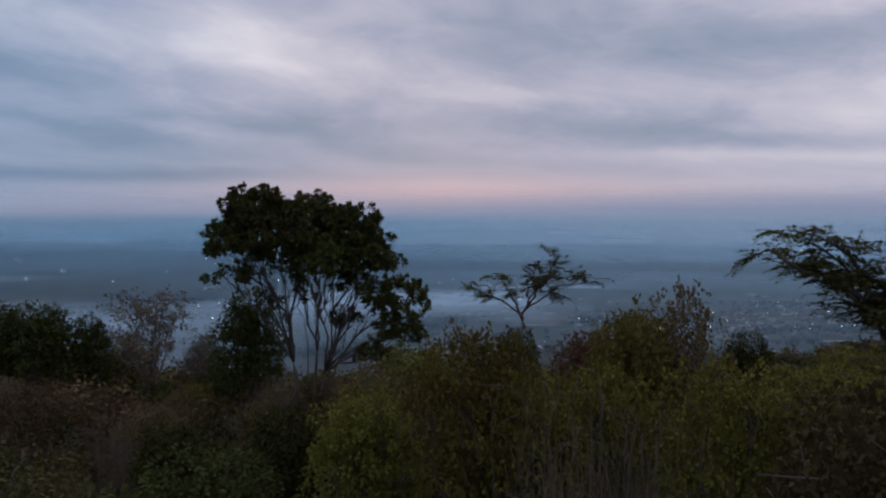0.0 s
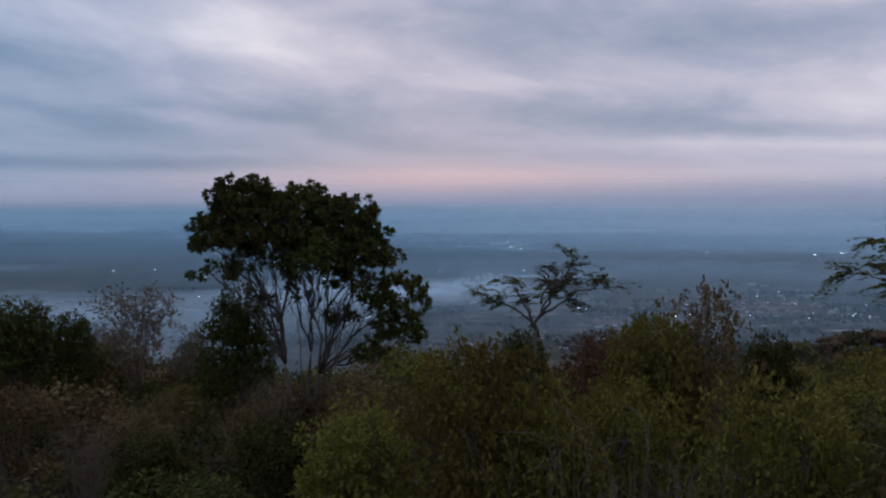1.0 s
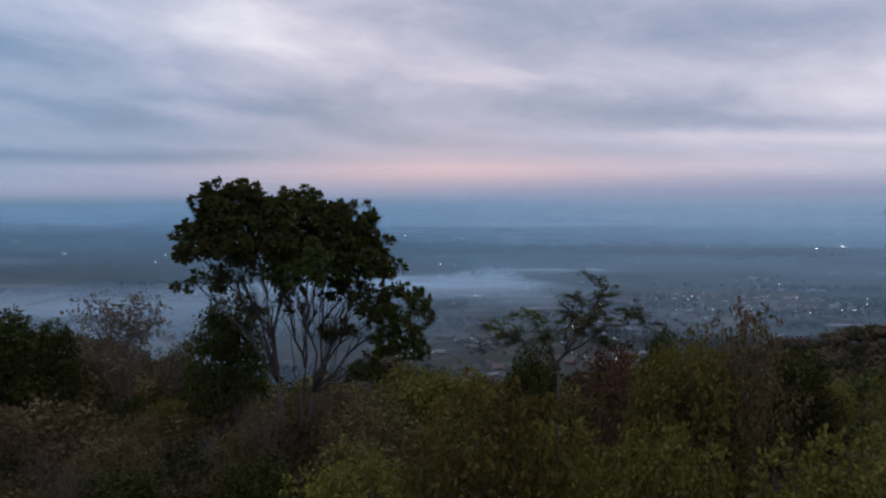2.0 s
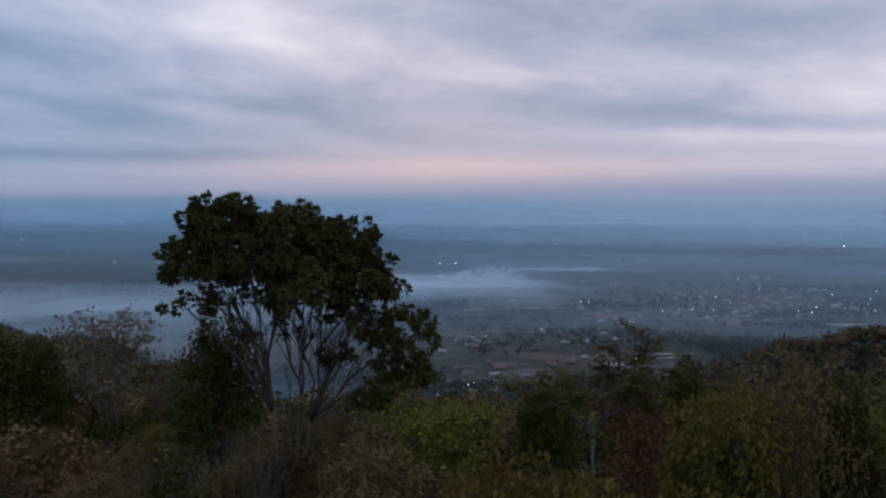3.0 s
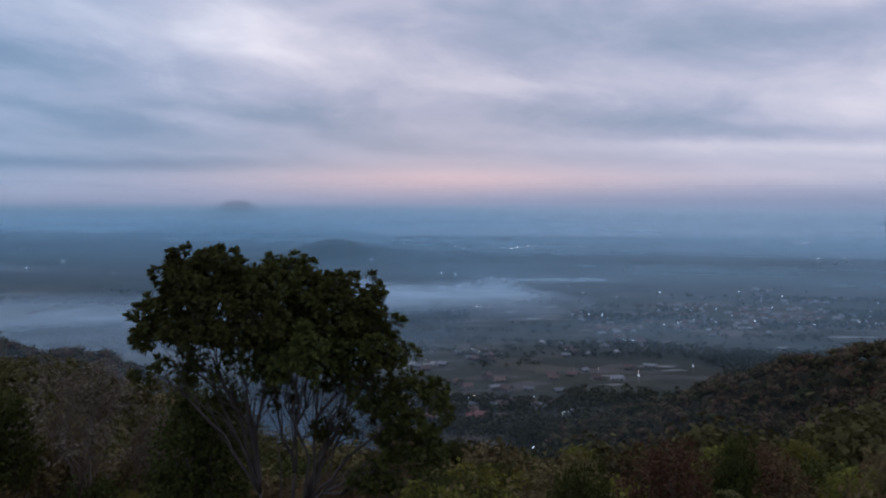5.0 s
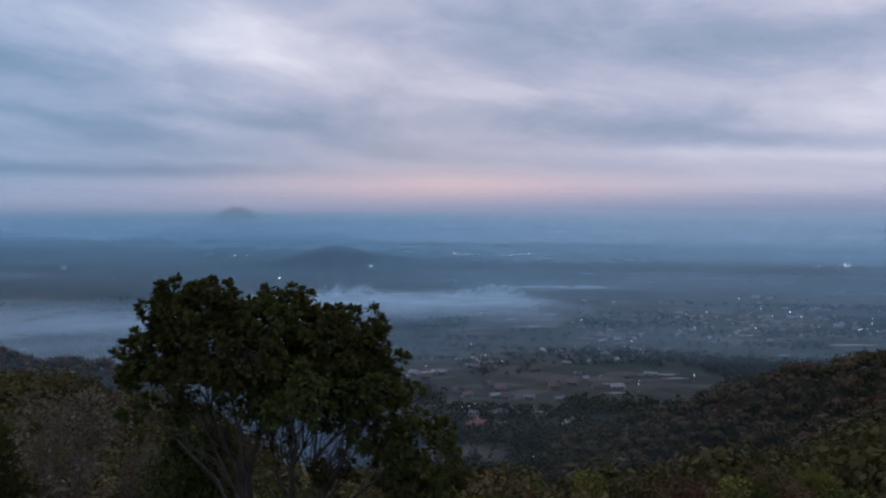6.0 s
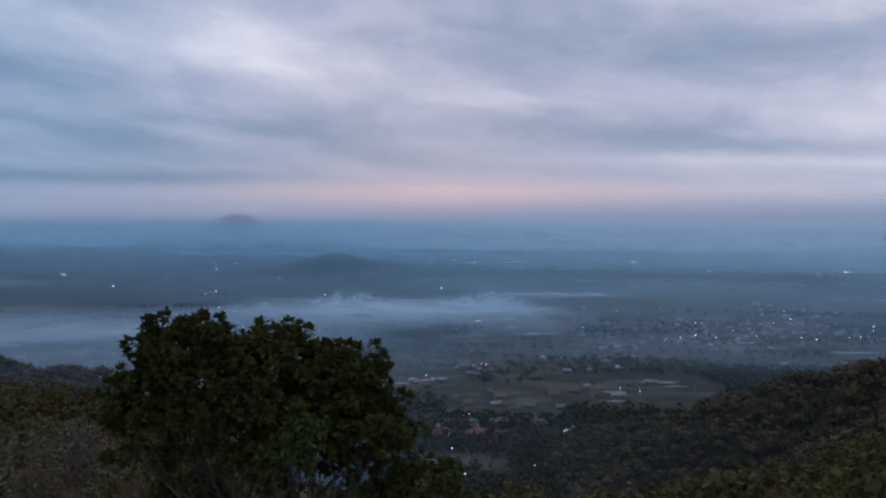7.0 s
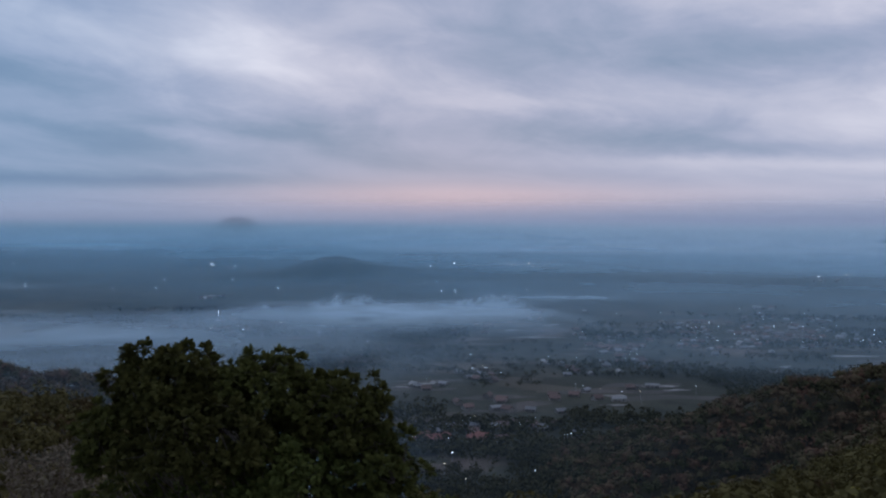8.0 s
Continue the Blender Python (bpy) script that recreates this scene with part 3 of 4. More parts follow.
GREEN = "olive trees on the slope"
olive = [Kind(round_tree("olive_tree", "bushy olive-green tree with yellowing leaves", GREEN, 10.0, w, LEAF_OLIVE, 640, 0.195, 13, 10, 0.6, 0.2), 10.0)
         for w in (5.5, 6.5, 5.0)]
dark = [Kind(round_tree("dense_tree", "dense dark green tree with rounded leafy top", "dense dark trees", 9.0, w, LEAF_DARK, 760, 0.205, 13, 12, 0.62, 0.2, top=0.42), 9.0)
        for w in (4.6, 5.4)]
grey = [Kind(round_tree("dry_tree", "half-bare grey tree with sparse dry leaves", "dry grey trees", 9.0, w, LEAF_GREY, 330, 0.19, 8, 9, 0.35, 0.15, TWIG, True), 9.0)
        for w in (6.2, 5.4)]
brown = [Kind(round_tree("brown_tree", "dry brown-leaved bushy tree", "dry brown trees", 9.0, w, LEAF_BROWN, 470, 0.20, 10, 9, 0.5, 0.18, TWIG), 9.0)
         for w in (5.6, 6.4)]
red = [Kind(round_tree("russet_tree", "thin tree with russet dry leaves", "russet trees", 8.0, 5.0, LEAF_RED, 380, 0.2, 10, 8, 0.5, 0.2, TWIG), 8.0)]
low = [Kind(round_tree("low_shrub", "low brown-green shrub in the undergrowth", "undergrowth shrubs", 4.0, 4.2, mat, 72, 0.31, 8, 3, 0.4, 0.1, TWIG), 4.0)
       for mat in (LEAF_BROWN, LEAF_DARK, LEAF_OLIVE, LEAF_UMBER)]
umber = [Kind(round_tree("brown_bush", "dense dark brown bush with small leaves", "dark brown bushes", 9.0, w, LEAF_UMBER, 460, 0.185, 10, 9, 0.5, 0.18, TWIG), 9.0)
         for w in (5.6, 6.2)]
bare = [Kind(bare_shrub(8.0, 4.5), 8.0)]

rng = np.random.default_rng(21)
# trees that stand out one by one: kind, place, height of the top, breadth
STAND_NEAR = [
    (olive[0], -2.6, 25.0, 184.6, 0.8), (olive[1], 0.9, 23.0, 186.5, 0.62), (olive[2], 2.6, 22.0, 185.6, 0.6), (olive[1], 7.6, 20.5, 186.0, 0.62), (umber[1], 10.2, 22.0, 185.4, 0.8),
    (olive[1], 5.0, 24.0, 185.2, 0.6), (bare[0], 2.3, 13.6, 186.7, 0.62), (bare[0], 4.0, 15.5, 185.4, 0.6), (umber[1], 6.9, 11.4, 187.7, 0.62), (umber[0], 9.0, 12.2, 187.4, 0.6),
    (umber[1], 10.5, 16.5, 187.0, 0.8)]
STAND_MIDDLE = [
    (olive[0], 7.2, 30.0, 186.6, 0.62), (brown[1], 9.2, 31.0, 187.0, 0.5), (dark[0], 16.0, 41.0, 183.7, 0.7), (dark[0], 10.1, 43.0, 184.5, 0.4), (dark[1], 3.7, 41.0, 184.0, 0.5),
    (red[0], 9.0, 47.0, 182.9, 0.9), (red[0], 6.4, 33.0, 184.8, 0.6), (brown[0], -9.6, 41.0, 180.4, 0.9), (brown[1], -5.6, 41.5, 180.0, 0.9), (bare[0], -8.0, 40.5, 181.6, 0.9),
    (bare[0], -10.2, 45.5, 180.4, 1.0), (bare[0], -5.0, 45.5, 180.4, 0.9), (umber[0], -7.2, 42.0, 180.6, 0.8), (dark[1], 1.0, 47.0, 180.6, 0.8), (grey[1], -2.5, 27.0, 183.5, 0.6)]
STAND_EDGE = [
    (dark[0], -29.0, 56.0, 183.6, 1.2), (dark[0], -25.6, 57.0, 182.6, 0.7), (dark[1], -32.5, 57.0, 183.4, 1.15), (grey[0], -21.2, 56.0, 184.5, 1.05), (grey[1], -17.4, 57.0, 181.6, 0.8),
    (dark[0], -12.1, 48.3, 185.3, 0.82), (brown[0], -24.6, 61.0, 180.6, 0.9), (brown[1], -18.8, 61.0, 179.6, 0.9), (brown[0], -7.6, 48.5, 180.0, 0.85), (red[0], 14.0, 50.0, 181.8, 0.9)]
taken = []
for kind, x, y, top, wide in STAND_NEAR + STAND_MIDDLE + STAND_EDGE:
    kind.plant(x, y, top, wide)
    taken.append((x, y))
taken.append((-7.8, 44.4))

rng = np.random.default_rng(26)
feather_tree("slender feathery-leaved tree with a thin flat crown", 2.4, 24.0, [
    ((0, 0, -0.5), (0.05, 0, 11.9), 0.075), ((0.05, 0, 11.7), (1.1, 0.1, 13.55), 0.045), ((0.05, 0, 11.7), (-0.6, -0.1, 12.95), 0.042),
    ((0.1, 0, 12.0), (1.7, -0.3, 13.0), 0.035), ((0.0, 0, 11.9), (-1.5, 0.3, 12.6), 0.035), ((0.2, 0, 12.4), (0.6, 0.8, 13.25), 0.035),
    ((0.2, 0, 12.2), (0.9, -0.8, 13.15), 0.03)], 8, 0.42, 9, 0.12, 0.07)
feather_tree("dark feathery-leaved tree reaching out with long boughs", 8.3, 13.0, [
    ((0, 0, -0.5), (-0.5, -0.3, 12.5), 0.085), ((-0.5, -0.3, 12.3), (-3.2, -0.7, 14.25), 0.05), ((-0.5, -0.3, 12.3), (-2.35, -0.5, 14.3), 0.045),
    ((-0.5, -0.3, 12.3), (-2.2, -0.7, 13.7), 0.045), ((-0.5, -0.3, 12.7), (-2.1, -0.6, 14.3), 0.05), ((-0.5, -0.3, 12.7), (-1.2, -0.5, 14.0), 0.05),
    ((-0.5, -0.3, 12.7), (-0.4, -0.2, 13.8), 0.05), ((-0.5, -0.3, 12.7), (0.3, 0.3, 13.8), 0.05), ((-0.5, -0.3, 12.6), (-1.4, -0.9, 13.2), 0.04),
    ((-0.5, -0.3, 12.6), (-2.2, -0.2, 13.9), 0.04), ((-0.5, -0.3, 12.4), (0.4, -0.5, 14.1), 0.045), ((-0.5, -0.3, 12.4), (-0.9, -0.8, 13.0), 0.04)],
    12, 0.40, 10, 0.11, 0.07)


def canopy_top(x, y):
    top = 184.0 - 0.055 * (y - 20) + 1.5 * math.exp(-((x - 8) / 9) ** 2 - ((y - 24) / 9) ** 2)
    if x < -6:
        top = 183.0 - 0.10 * (y - 20)
    if x > -3 and y > 40:
        top -= min(0.14 * (y - 40), 2.2)
    return top - 0.2 * max(y - 52, 0)


# the thicket between and behind them
rng = np.random.default_rng(33)
for _ in range(2600):
    x, y = rng.uniform(-52, 52), rng.uniform(9, 76)
    if abs(x) > 0.60 * y + 5 or min(math.hypot(x - a, y - b) for a, b in taken) < 4.6:
        continue
    if y < 19 and (abs(x) < 8 or x > 0):
        continue
    taken.append((x, y))
    pool = olive * 2 + brown + (dark if y < 30 else brown) if x > -4 else brown * 2 + grey + dark * 2
    if x < -2.5:
        pool = dark * 2 + umber * 2 if y < 35 else umber + brown * 2 + grey if y < 41 else brown * 4 + grey * 2 + olive[:1]
    elif x < 8 and y > 29:
        pool = dark + umber + brown + olive[:1]
    if x > 12 or (x > 7.5 and y < 28):
        pool = umber * 3 + dark if y < 28 else brown + umber * 2 + olive + red
    if rng.uniform() < 0.02:
        pool = bare
    pool[rng.integers(len(pool))].plant(x, y, canopy_top(x, y) + rng.uniform(-1.6, 0.5), rng.uniform(0.85, 1.15))


# undergrowth
rng = np.random.default_rng(45)
roots = []
for _ in range(4200):
    x, y = rng.uniform(-50, 50), rng.uniform(24, 76)
    if abs(x) > 0.60 * y + 3 or (roots and min(math.hypot(x - a, y - b) for a, b in roots) < 3.3):
        continue
    if len(roots) < 210 and (y > 16 or abs(x) > 5):
        roots.append((x, y))
        low[rng.integers(4) if x > 0 else (1, 3, 3)[rng.integers(3)] if y < 39 else (0, 0, 1)[rng.integers(3)]].plant(x, y, float(ground_height(x, y)) + rng.uniform(2.6, 5.2), rng.uniform(0.9, 1.2))


# ---- woods on the slopes ----
ball = bmesh.new()
bmesh.ops.create_icosphere(ball, subdivisions=1, radius=1)
CORE = np.array([v.co for v in ball.verts])
CORE_FACES = [tuple(v.index for v in f.verts) for f in ball.faces]
ball.free()


def far_tree(shape, x, y, z, tall, wide, clumps, leaf, core=0.0):
    """A small tree of ragged leaf clumps, for woods seen from afar."""
    v = rng.normal(size=(clumps, 3))
    v /= np.linalg.norm(v, axis=1)[:, None]
    v[:, 2] = np.abs(v[:, 2]) * 1.1 - 0.25
    bumps = 0.75 + 0.35 * np.sin(v[:, 0] * 5 + x) * np.sin(v[:, 1] * 5 + y)
    at = np.array([x, y, z + tall * 0.55]) + v * np.array([wide / 2, wide / 2, tall * 0.42]) * (bumps * rng.uniform(0.7, 1.1, clumps))[:, None]
    way = np.cross(v, rng.normal(size=(clumps, 3))) + v * 0.15
    shape.leaves(at, way, leaf * rng.uniform(0.7, 1.3, clumps), leaf * 0.8, 0.15, v * 1.0 + rng.normal(size=(clumps, 3)) * 0.2 + (0, 0, 0.3))
    if core:
        lump = core + 0.16 * np.sin(CORE[:, 0] * 5 + x) * np.sin(CORE[:, 1] * 5 + y) + rng.normal(size=len(CORE)) * 0.06
        body = CORE * lump[:, None]
        body[:, 2] = np.where(body[:, 2] > 0, body[:, 2], body[:, 2] * 0.5)
        shape.add(np.array([x, y, z + tall * 0.55]) + body * np.array([wide / 2, wide / 2, tall * 0.42]), CORE_FACES)


def in_sight(x, y, z):
    """Whether a place can be seen from the air over the hilltop."""
    t = np.linspace(0.15, 0.97, 40)
    return bool((196 + (z - 196) * t > ground_height(x * t, 18 + (y - 18) * t) + 3).all())


wood_kinds = []
for tall, wide in ((8.0, 7.0), (9.5, 7.5), (7.0, 6.5), (8.5, 6.0)):
    root = thing("slope_tree", "small dry-season tree on the wooded slope", "tree", "trees on the slopes")
    trunk, crown = Shape(), Shape()
    trunk.tube(bend((0, 0, -0.8), (0.2, 0.1, tall * 0.7), 0, 0.04, 5), np.linspace(0.16, 0.07, 5), 5)
    far_tree(crown, 0, 0, 0, tall, wide, 430, 0.68)
    part("trunk", trunk, BARK, root)
    part("crown", crown, LEAF_UMBER if tall > 8.2 else LEAF_BROWN if tall > 7.5 else LEAF_OLIVE, root)
    wood_kinds.append(Kind(root, tall))

rng = np.random.default_rng(57)
placed, rest, close = 0, Shape(), Shape()
spots = [(i, j) for i in range(-64, 65) for j in range(11, 106)]
for k in rng.permutation(len(spots)):
    i, j = spots[k]
    x, y = i * 6.6 + rng.uniform(-2.6, 2.6), j * 6.6 + rng.uniform(-2.6, 2.6)
    if y < 72 or abs(x) > 0.72 * y + 6:
        continue
    z, r = float(ground_height(x, y)), math.hypot(x, y - 18)
    if z < 6 or not in_sight(x, y, z + 9):
        continue
    near = 0.6 if y < 125 and abs(x) < 32 else 1.0
    if placed < 260 and r < 270 and rng.uniform() < (0.65 if x < 0 else 0.35):
        k = wood_kinds[rng.integers(4)] if x > 0 else wood_kinds[(0, 1, 1, 3, 3)[rng.integers(5)]]
        k.plant(x, y, z + near * rng.uniform(6, 10))
        placed += 1
        continue
    tall = near * (rng.uniform(6, 11) if rng.uniform() < 0.85 else rng.uniform(11, 15))
    wide = tall * rng.uniform(0.95, 1.3)
    if r < 210:
        far_tree(close, x, y, z, tall, wide, int(80 + 1.4 * tall * tall), 0.85, 0.22)
    elif r < 330:
        far_tree(close, x, y, z, tall, wide, int(46 + 0.9 * tall * tall), 1.15, 0.30)
    else:
        far_tree(rest, x, y, z, tall, wide, int(22 + 0.45 * tall * tall), 1.7, 0.48)
nearer = new("hillside_woods", close.mesh("hillside_woods", LEAF_UMBER, True))
tagged(nearer, "dark brown dry-season woods on the steep hillside", "woods", kind="stuff")
slopes = new("slope_woods", rest.mesh("slope_woods", LEAF_HILL, True))
tagged(slopes, "brown and olive dry-season woods covering the hillside", "woods", kind="stuff")


# ---- the valley ----
def ground_at(azim, r):
    x, y = r * math.sin(azim), 18 + r * math.cos(azim)
    return x, y, float(ground_height(x, y))


# pale strips that catch the sky: bearing, distance, breadth, depth
FIELDS = [(0.125, 1322, 114, 17), (0.085, 1403, 22, 19), (0.082, 1513, 28, 22), (0.135, 1484, 32, 21), (0.212, 1254, 38, 15), (0.209, 1209, 26, 14), (0.213, 894, 40, 8),
          (0.216, 848, 27, 7), (0.271, 962, 62, 9), (0.291, 945, 34, 9), (-0.031, 930, 38, 8), (-0.045, 911, 39, 8), (0.412, 1156, 20, 13), (0.356, 1315, 15, 17),
          (0.375, 1325, 21, 17), (0.368, 1549, 18, 23), (0.477, 1196, 21, 14), (0.482, 1291, 84, 16), (-0.290, 2091, 24, 42), (-0.418, 1360, 33, 18), (-0.410, 1408, 28, 19)]
# dry, bare fields
PLOUGHED = [(0.100, 1410, 170, 230), (0.235, 925, 170, 100), (-0.035, 925, 100, 70), (0.075, 835, 100, 90), (0.520, 1250, 110, 70), (0.205, 1230, 90, 90), (0.395, 1480, 190, 120)]
OPEN = [(*ground_at(a, r)[:2], across * 0.6, depth * 0.6 + 14) for a, r, across, depth in FIELDS + PLOUGHED]


def in_field(x, y):
    """Whether a tree would stand in, or close before, an open field."""
    return any(abs(x - fx) < fw and -fd - 16 < y - fy < fd for fx, fy, fw, fd in OPEN)


belts = Shape()
for _ in range(200):
    a, r = rng.uniform(-0.66, 0.66), 520 * math.exp(rng.uniform(0, 2.1))
    x0, y0, _z = ground_at(a, r)
    long, thin, turn = rng.uniform(70, 330), rng.uniform(10, 34), rng.normal() * 0.15
    for _ in range(int(long * thin / 42 + 6)):
        u, v = rng.normal() * long * 0.5, rng.normal() * thin * 0.5
        x, y = x0 + u * math.cos(turn) - v * math.sin(turn), y0 + u * math.sin(turn) + v * math.cos(turn)
        z = float(ground_height(x, y))
        if y > 430 and z < 70 and r < 1800 and not in_field(x, y):
            tall = rng.uniform(6, 13)
            far_tree(belts, x, y, z, tall, tall * 1.1, 14 if r < 1300 else 6, 2.9 if r < 1300 else 4.6)


def box(shape, x0, y0, z0, x1, y1, z1):
    p = [(x, y, z) for z in (z0, z1) for y in (y0, y1) for x in (x0, x1)]
    shape.add(p, [(0, 2, 3, 1), (4, 5, 7, 6), (0, 1, 5, 4), (2, 6, 7, 3), (0, 4, 6, 2), (1, 3, 7, 5)])


def house(label, long, deep, wall, rise, roof_mat, group):
    """A low house with a gabled roof, door and windows."""
    root = thing("house", label, "house", group)
    walls, roof = Shape(), Shape()
    a, b = long / 2, deep / 2
    walls.add([(-a, -b, -1), (a, -b, -1), (a, b, -1), (-a, b, -1), (-a, -b, wall), (a, -b, wall), (a, b, wall), (-a, b, wall), (-a, 0, wall + rise), (a, 0, wall + rise)],
              [(0, 1, 5, 4), (2, 3, 7, 6), (1, 2, 6, 9, 5), (3, 0, 4, 8, 7)])
    over, thick = 0.8, 0.25
    for s in (1, -1):
        e = -s * (b + over)
        ez = wall - rise * over / b
        q = [(-a - over, e, ez), (a + over, e, ez), (a + over, 0, wall + rise), (-a - over, 0, wall + rise)]
        q += [(x, y, z + thick) for x, y, z in q]
        f = [(0, 1, 2, 3), (7, 6, 5, 4), (0, 4, 5, 1), (1, 5, 6, 2), (2, 6, 7, 3), (3, 7, 4, 0)]
        roof.add(q, f)
    part("wall", walls, PLASTER, root)
    part("roof", roof, roof_mat, root)
    for x in (-long * 0.28, long * 0.28):
        pane = Shape()
        box(pane, x - 0.8, -b - 0.06, 0.9, x + 0.8, -b + 0.05, 2.2)
        part("window", pane, DARK_GLASS, root)
    door = Shape()
    box(door, -0.5, -b - 0.07, -0.2, 0.5, -b + 0.05, 2.1)
    part("door", door, BARK, root)
    return root


homes = [Kind(house("low village house with clay-tiled gable roof", 11, 8, 3.2, 2.6, TILE, "village houses"), 1.0),
         Kind(house("low village house with grey sheet-metal roof", 10, 7, 3.0, 1.8, TIN, "village houses"), 1.0),
         Kind(house("long shed with pale sheet-metal roof", 15, 7, 3.6, 1.5, PALE_ROOF, "sheds"), 1.0),
         Kind(house("broad house with red tiled roof at the hill's foot", 15, 10, 3.2, 3.2, TILE_RED, "village houses"), 1.0)]


def settle(kind, x, y, turn):
    z = float(ground_height(x, y))
    m = Matrix.LocRotScale((x, y, z), Euler((0, 0, turn)), None)
    if not kind.used:
        kind.root.matrix_basis, kind.used = m, 1.0
        return
    copy_thing(kind.root, m)


def street_lamp(label, mat, size):
    root = thing("street_lamp", label, "street lamp", "lamps in the valley")
    pole, head = Shape(), Shape()
    pole.tube([(0, 0, -0.5), (0, 0, 5), (0, 0, 9.5)], (0.14, 0.11, 0.08), 6)
    bm = bmesh.new()
    bmesh.ops.create_icosphere(bm, subdivisions=1, radius=size)
    head.add([v.co + Vector((0, 0, 9.5 + size * 0.8)) for v in bm.verts], [tuple(v.index for v in f.verts) for f in bm.faces])
    bm.free()
    part("pole", pole, STEEL, root)
    part("lamp_globe", head, mat, root, "glowing globe")
    return root


lamps = [Kind(street_lamp("lit white lamp on a thin pole", LAMP_WHITE, 0.26), 1.0), Kind(street_lamp("lit white floodlight on a tall pole", LAMP_WHITE, 0.48), 1.0),
         Kind(street_lamp("lit warm yellow lamp on a thin pole", LAMP_WARM, 0.28), 1.0)]

far_lamps, far_globes = Shape(), Shape()
# villages: azimuth, distance, half width across, half depth, houses, sheds, lamps
# villages: bearing, distance, half width across, half depth, houses, sheds
VILLAGES_NEAR = [
    (-0.013, 690, 12, 7, 3, 0), (0.038, 690, 10, 7, 3, 0), (0.02, 728, 26, 14, 7, 0), (0.10, 735, 34, 20, 9, 0), (0.157, 692, 10, 6, 3, 0), (0.09, 840, 50, 40, 10, 1),
    (0.045, 985, 26, 26, 9, 1), (-0.03, 915, 40, 18, 6, 0), (0.205, 890, 40, 26, 3, 1), (0.28, 945, 50, 22, 2, 1), (0.235, 1110, 26, 34, 10, 0), (0.15, 1060, 50, 44, 9, 1)]
VILLAGES_PLAIN = [
    (0.205, 1245, 36, 60, 16, 2), (0.19, 1350, 40, 50, 9, 0), (0.30, 1290, 60, 60, 10, 1), (0.32, 1480, 60, 70, 14, 1), (0.39, 1530, 90, 120, 44, 2), (0.36, 1330, 60, 40, 10, 2),
    (0.44, 1400, 60, 90, 16, 1), (0.50, 1460, 60, 110, 26, 2), (0.39, 1890, 30, 30, 2, 4), (0.43, 1740, 80, 80, 10, 1), (0.10, 1600, 90, 60, 8, 1), (0.04, 1420, 40, 40, 6, 0)]
VILLAGES_WEST = [
    (-0.415, 1385, 34, 26, 6, 2), (-0.26, 1370, 80, 60, 10, 0), (-0.30, 1580, 60, 40, 6, 0), (-0.16, 1450, 40, 30, 4, 1), (-0.285, 2030, 40, 30, 3, 2), (-0.285, 3250, 60, 60, 5, 0),
    (0.09, 3340, 150, 110, 10, 2), (0.165, 3420, 120, 110, 12, 3), (0.26, 2350, 120, 90, 6, 2), (0.46, 2950, 130, 80, 6, 1)]
# lamps one by one: bearing in thousandths of a radian, distance
LAMPS_FOOT = [
    (-40, 667), (5, 665), (18, 720), (23, 724), (31, 731), (39, 740), (115, 737), (96, 714), (152, 680), (156, 684), (161, 687), (26, 558), (115, 569), (-1, 593), (9, 622),
    (-24, 914), (34, 975), (45, 965), (47, 991), (53, 988), (34, 1083), (73, 956), (197, 886), (222, 870), (247, 859), (246, 879), (174, 897), (166, 905), (334, 822), (312, 929),
    (228, 1090), (232, 1119), (236, 1145), (241, 1137), (239, 1080), (183, 1111), (167, 1079), (132, 1091), (156, 994)]
LAMPS_TOWN = [
    (184, 1334), (175, 1352), (201, 1326), (212, 1618), (217, 1600), (270, 1687), (276, 1252), (294, 1284), (311, 1310), (307, 1435), (311, 1468), (326, 1527), (337, 1475),
    (336, 1303), (362, 1782), (399, 1523), (410, 1720), (430, 1521), (430, 1346), (431, 1749), (445, 1337), (449, 1407), (479, 1389), (490, 1397), (492, 1406), (503, 1551),
    (503, 1511), (503, 1480), (509, 1691), (508, 1392), (42, 1406), (47, 1407), (35, 1375), (39, 1589), (92, 1705), (100, 1621), (87, 1540), (355, 1387), (381, 1334), (417, 1589),
    (387, 1612), (465, 1584)]
LAMPS_ROW = [
    (64, 3562), (76, 3521), (82, 3573), (86, 3259), (90, 3221), (94, 3349), (99, 3073), (107, 3447), (112, 3276), (123, 3202), (135, 3469), (139, 3174), (146, 2771), (149, 3390),
    (158, 3687), (161, 3115), (168, 3498), (174, 3651), (174, 3411), (178, 3245), (202, 3150), (236, 3388), (240, 3307), (13, 3396), (18, 3354), (24, 3313), (30, 3403), (38, 3235),
    (104, 2081), (14, 2059), (-4, 2057), (-18, 3217), (-41, 3473), (-50, 3568), (327, 2877), (474, 3104), (478, 3080), (447, 2990)]
LAMPS_RISE = [
    (377, 3720), (375, 3700), (371, 3650), (380, 3690), (378, 3660), (387, 3690), (409, 3700), (423, 3690), (432, 3680), (445, 3680), (456, 3680), (470, 3670), (502, 3760),
    (435, 3780), (472, 3790), (114, 3760), (487, 3650), (277, 3700), (222, 3740)]
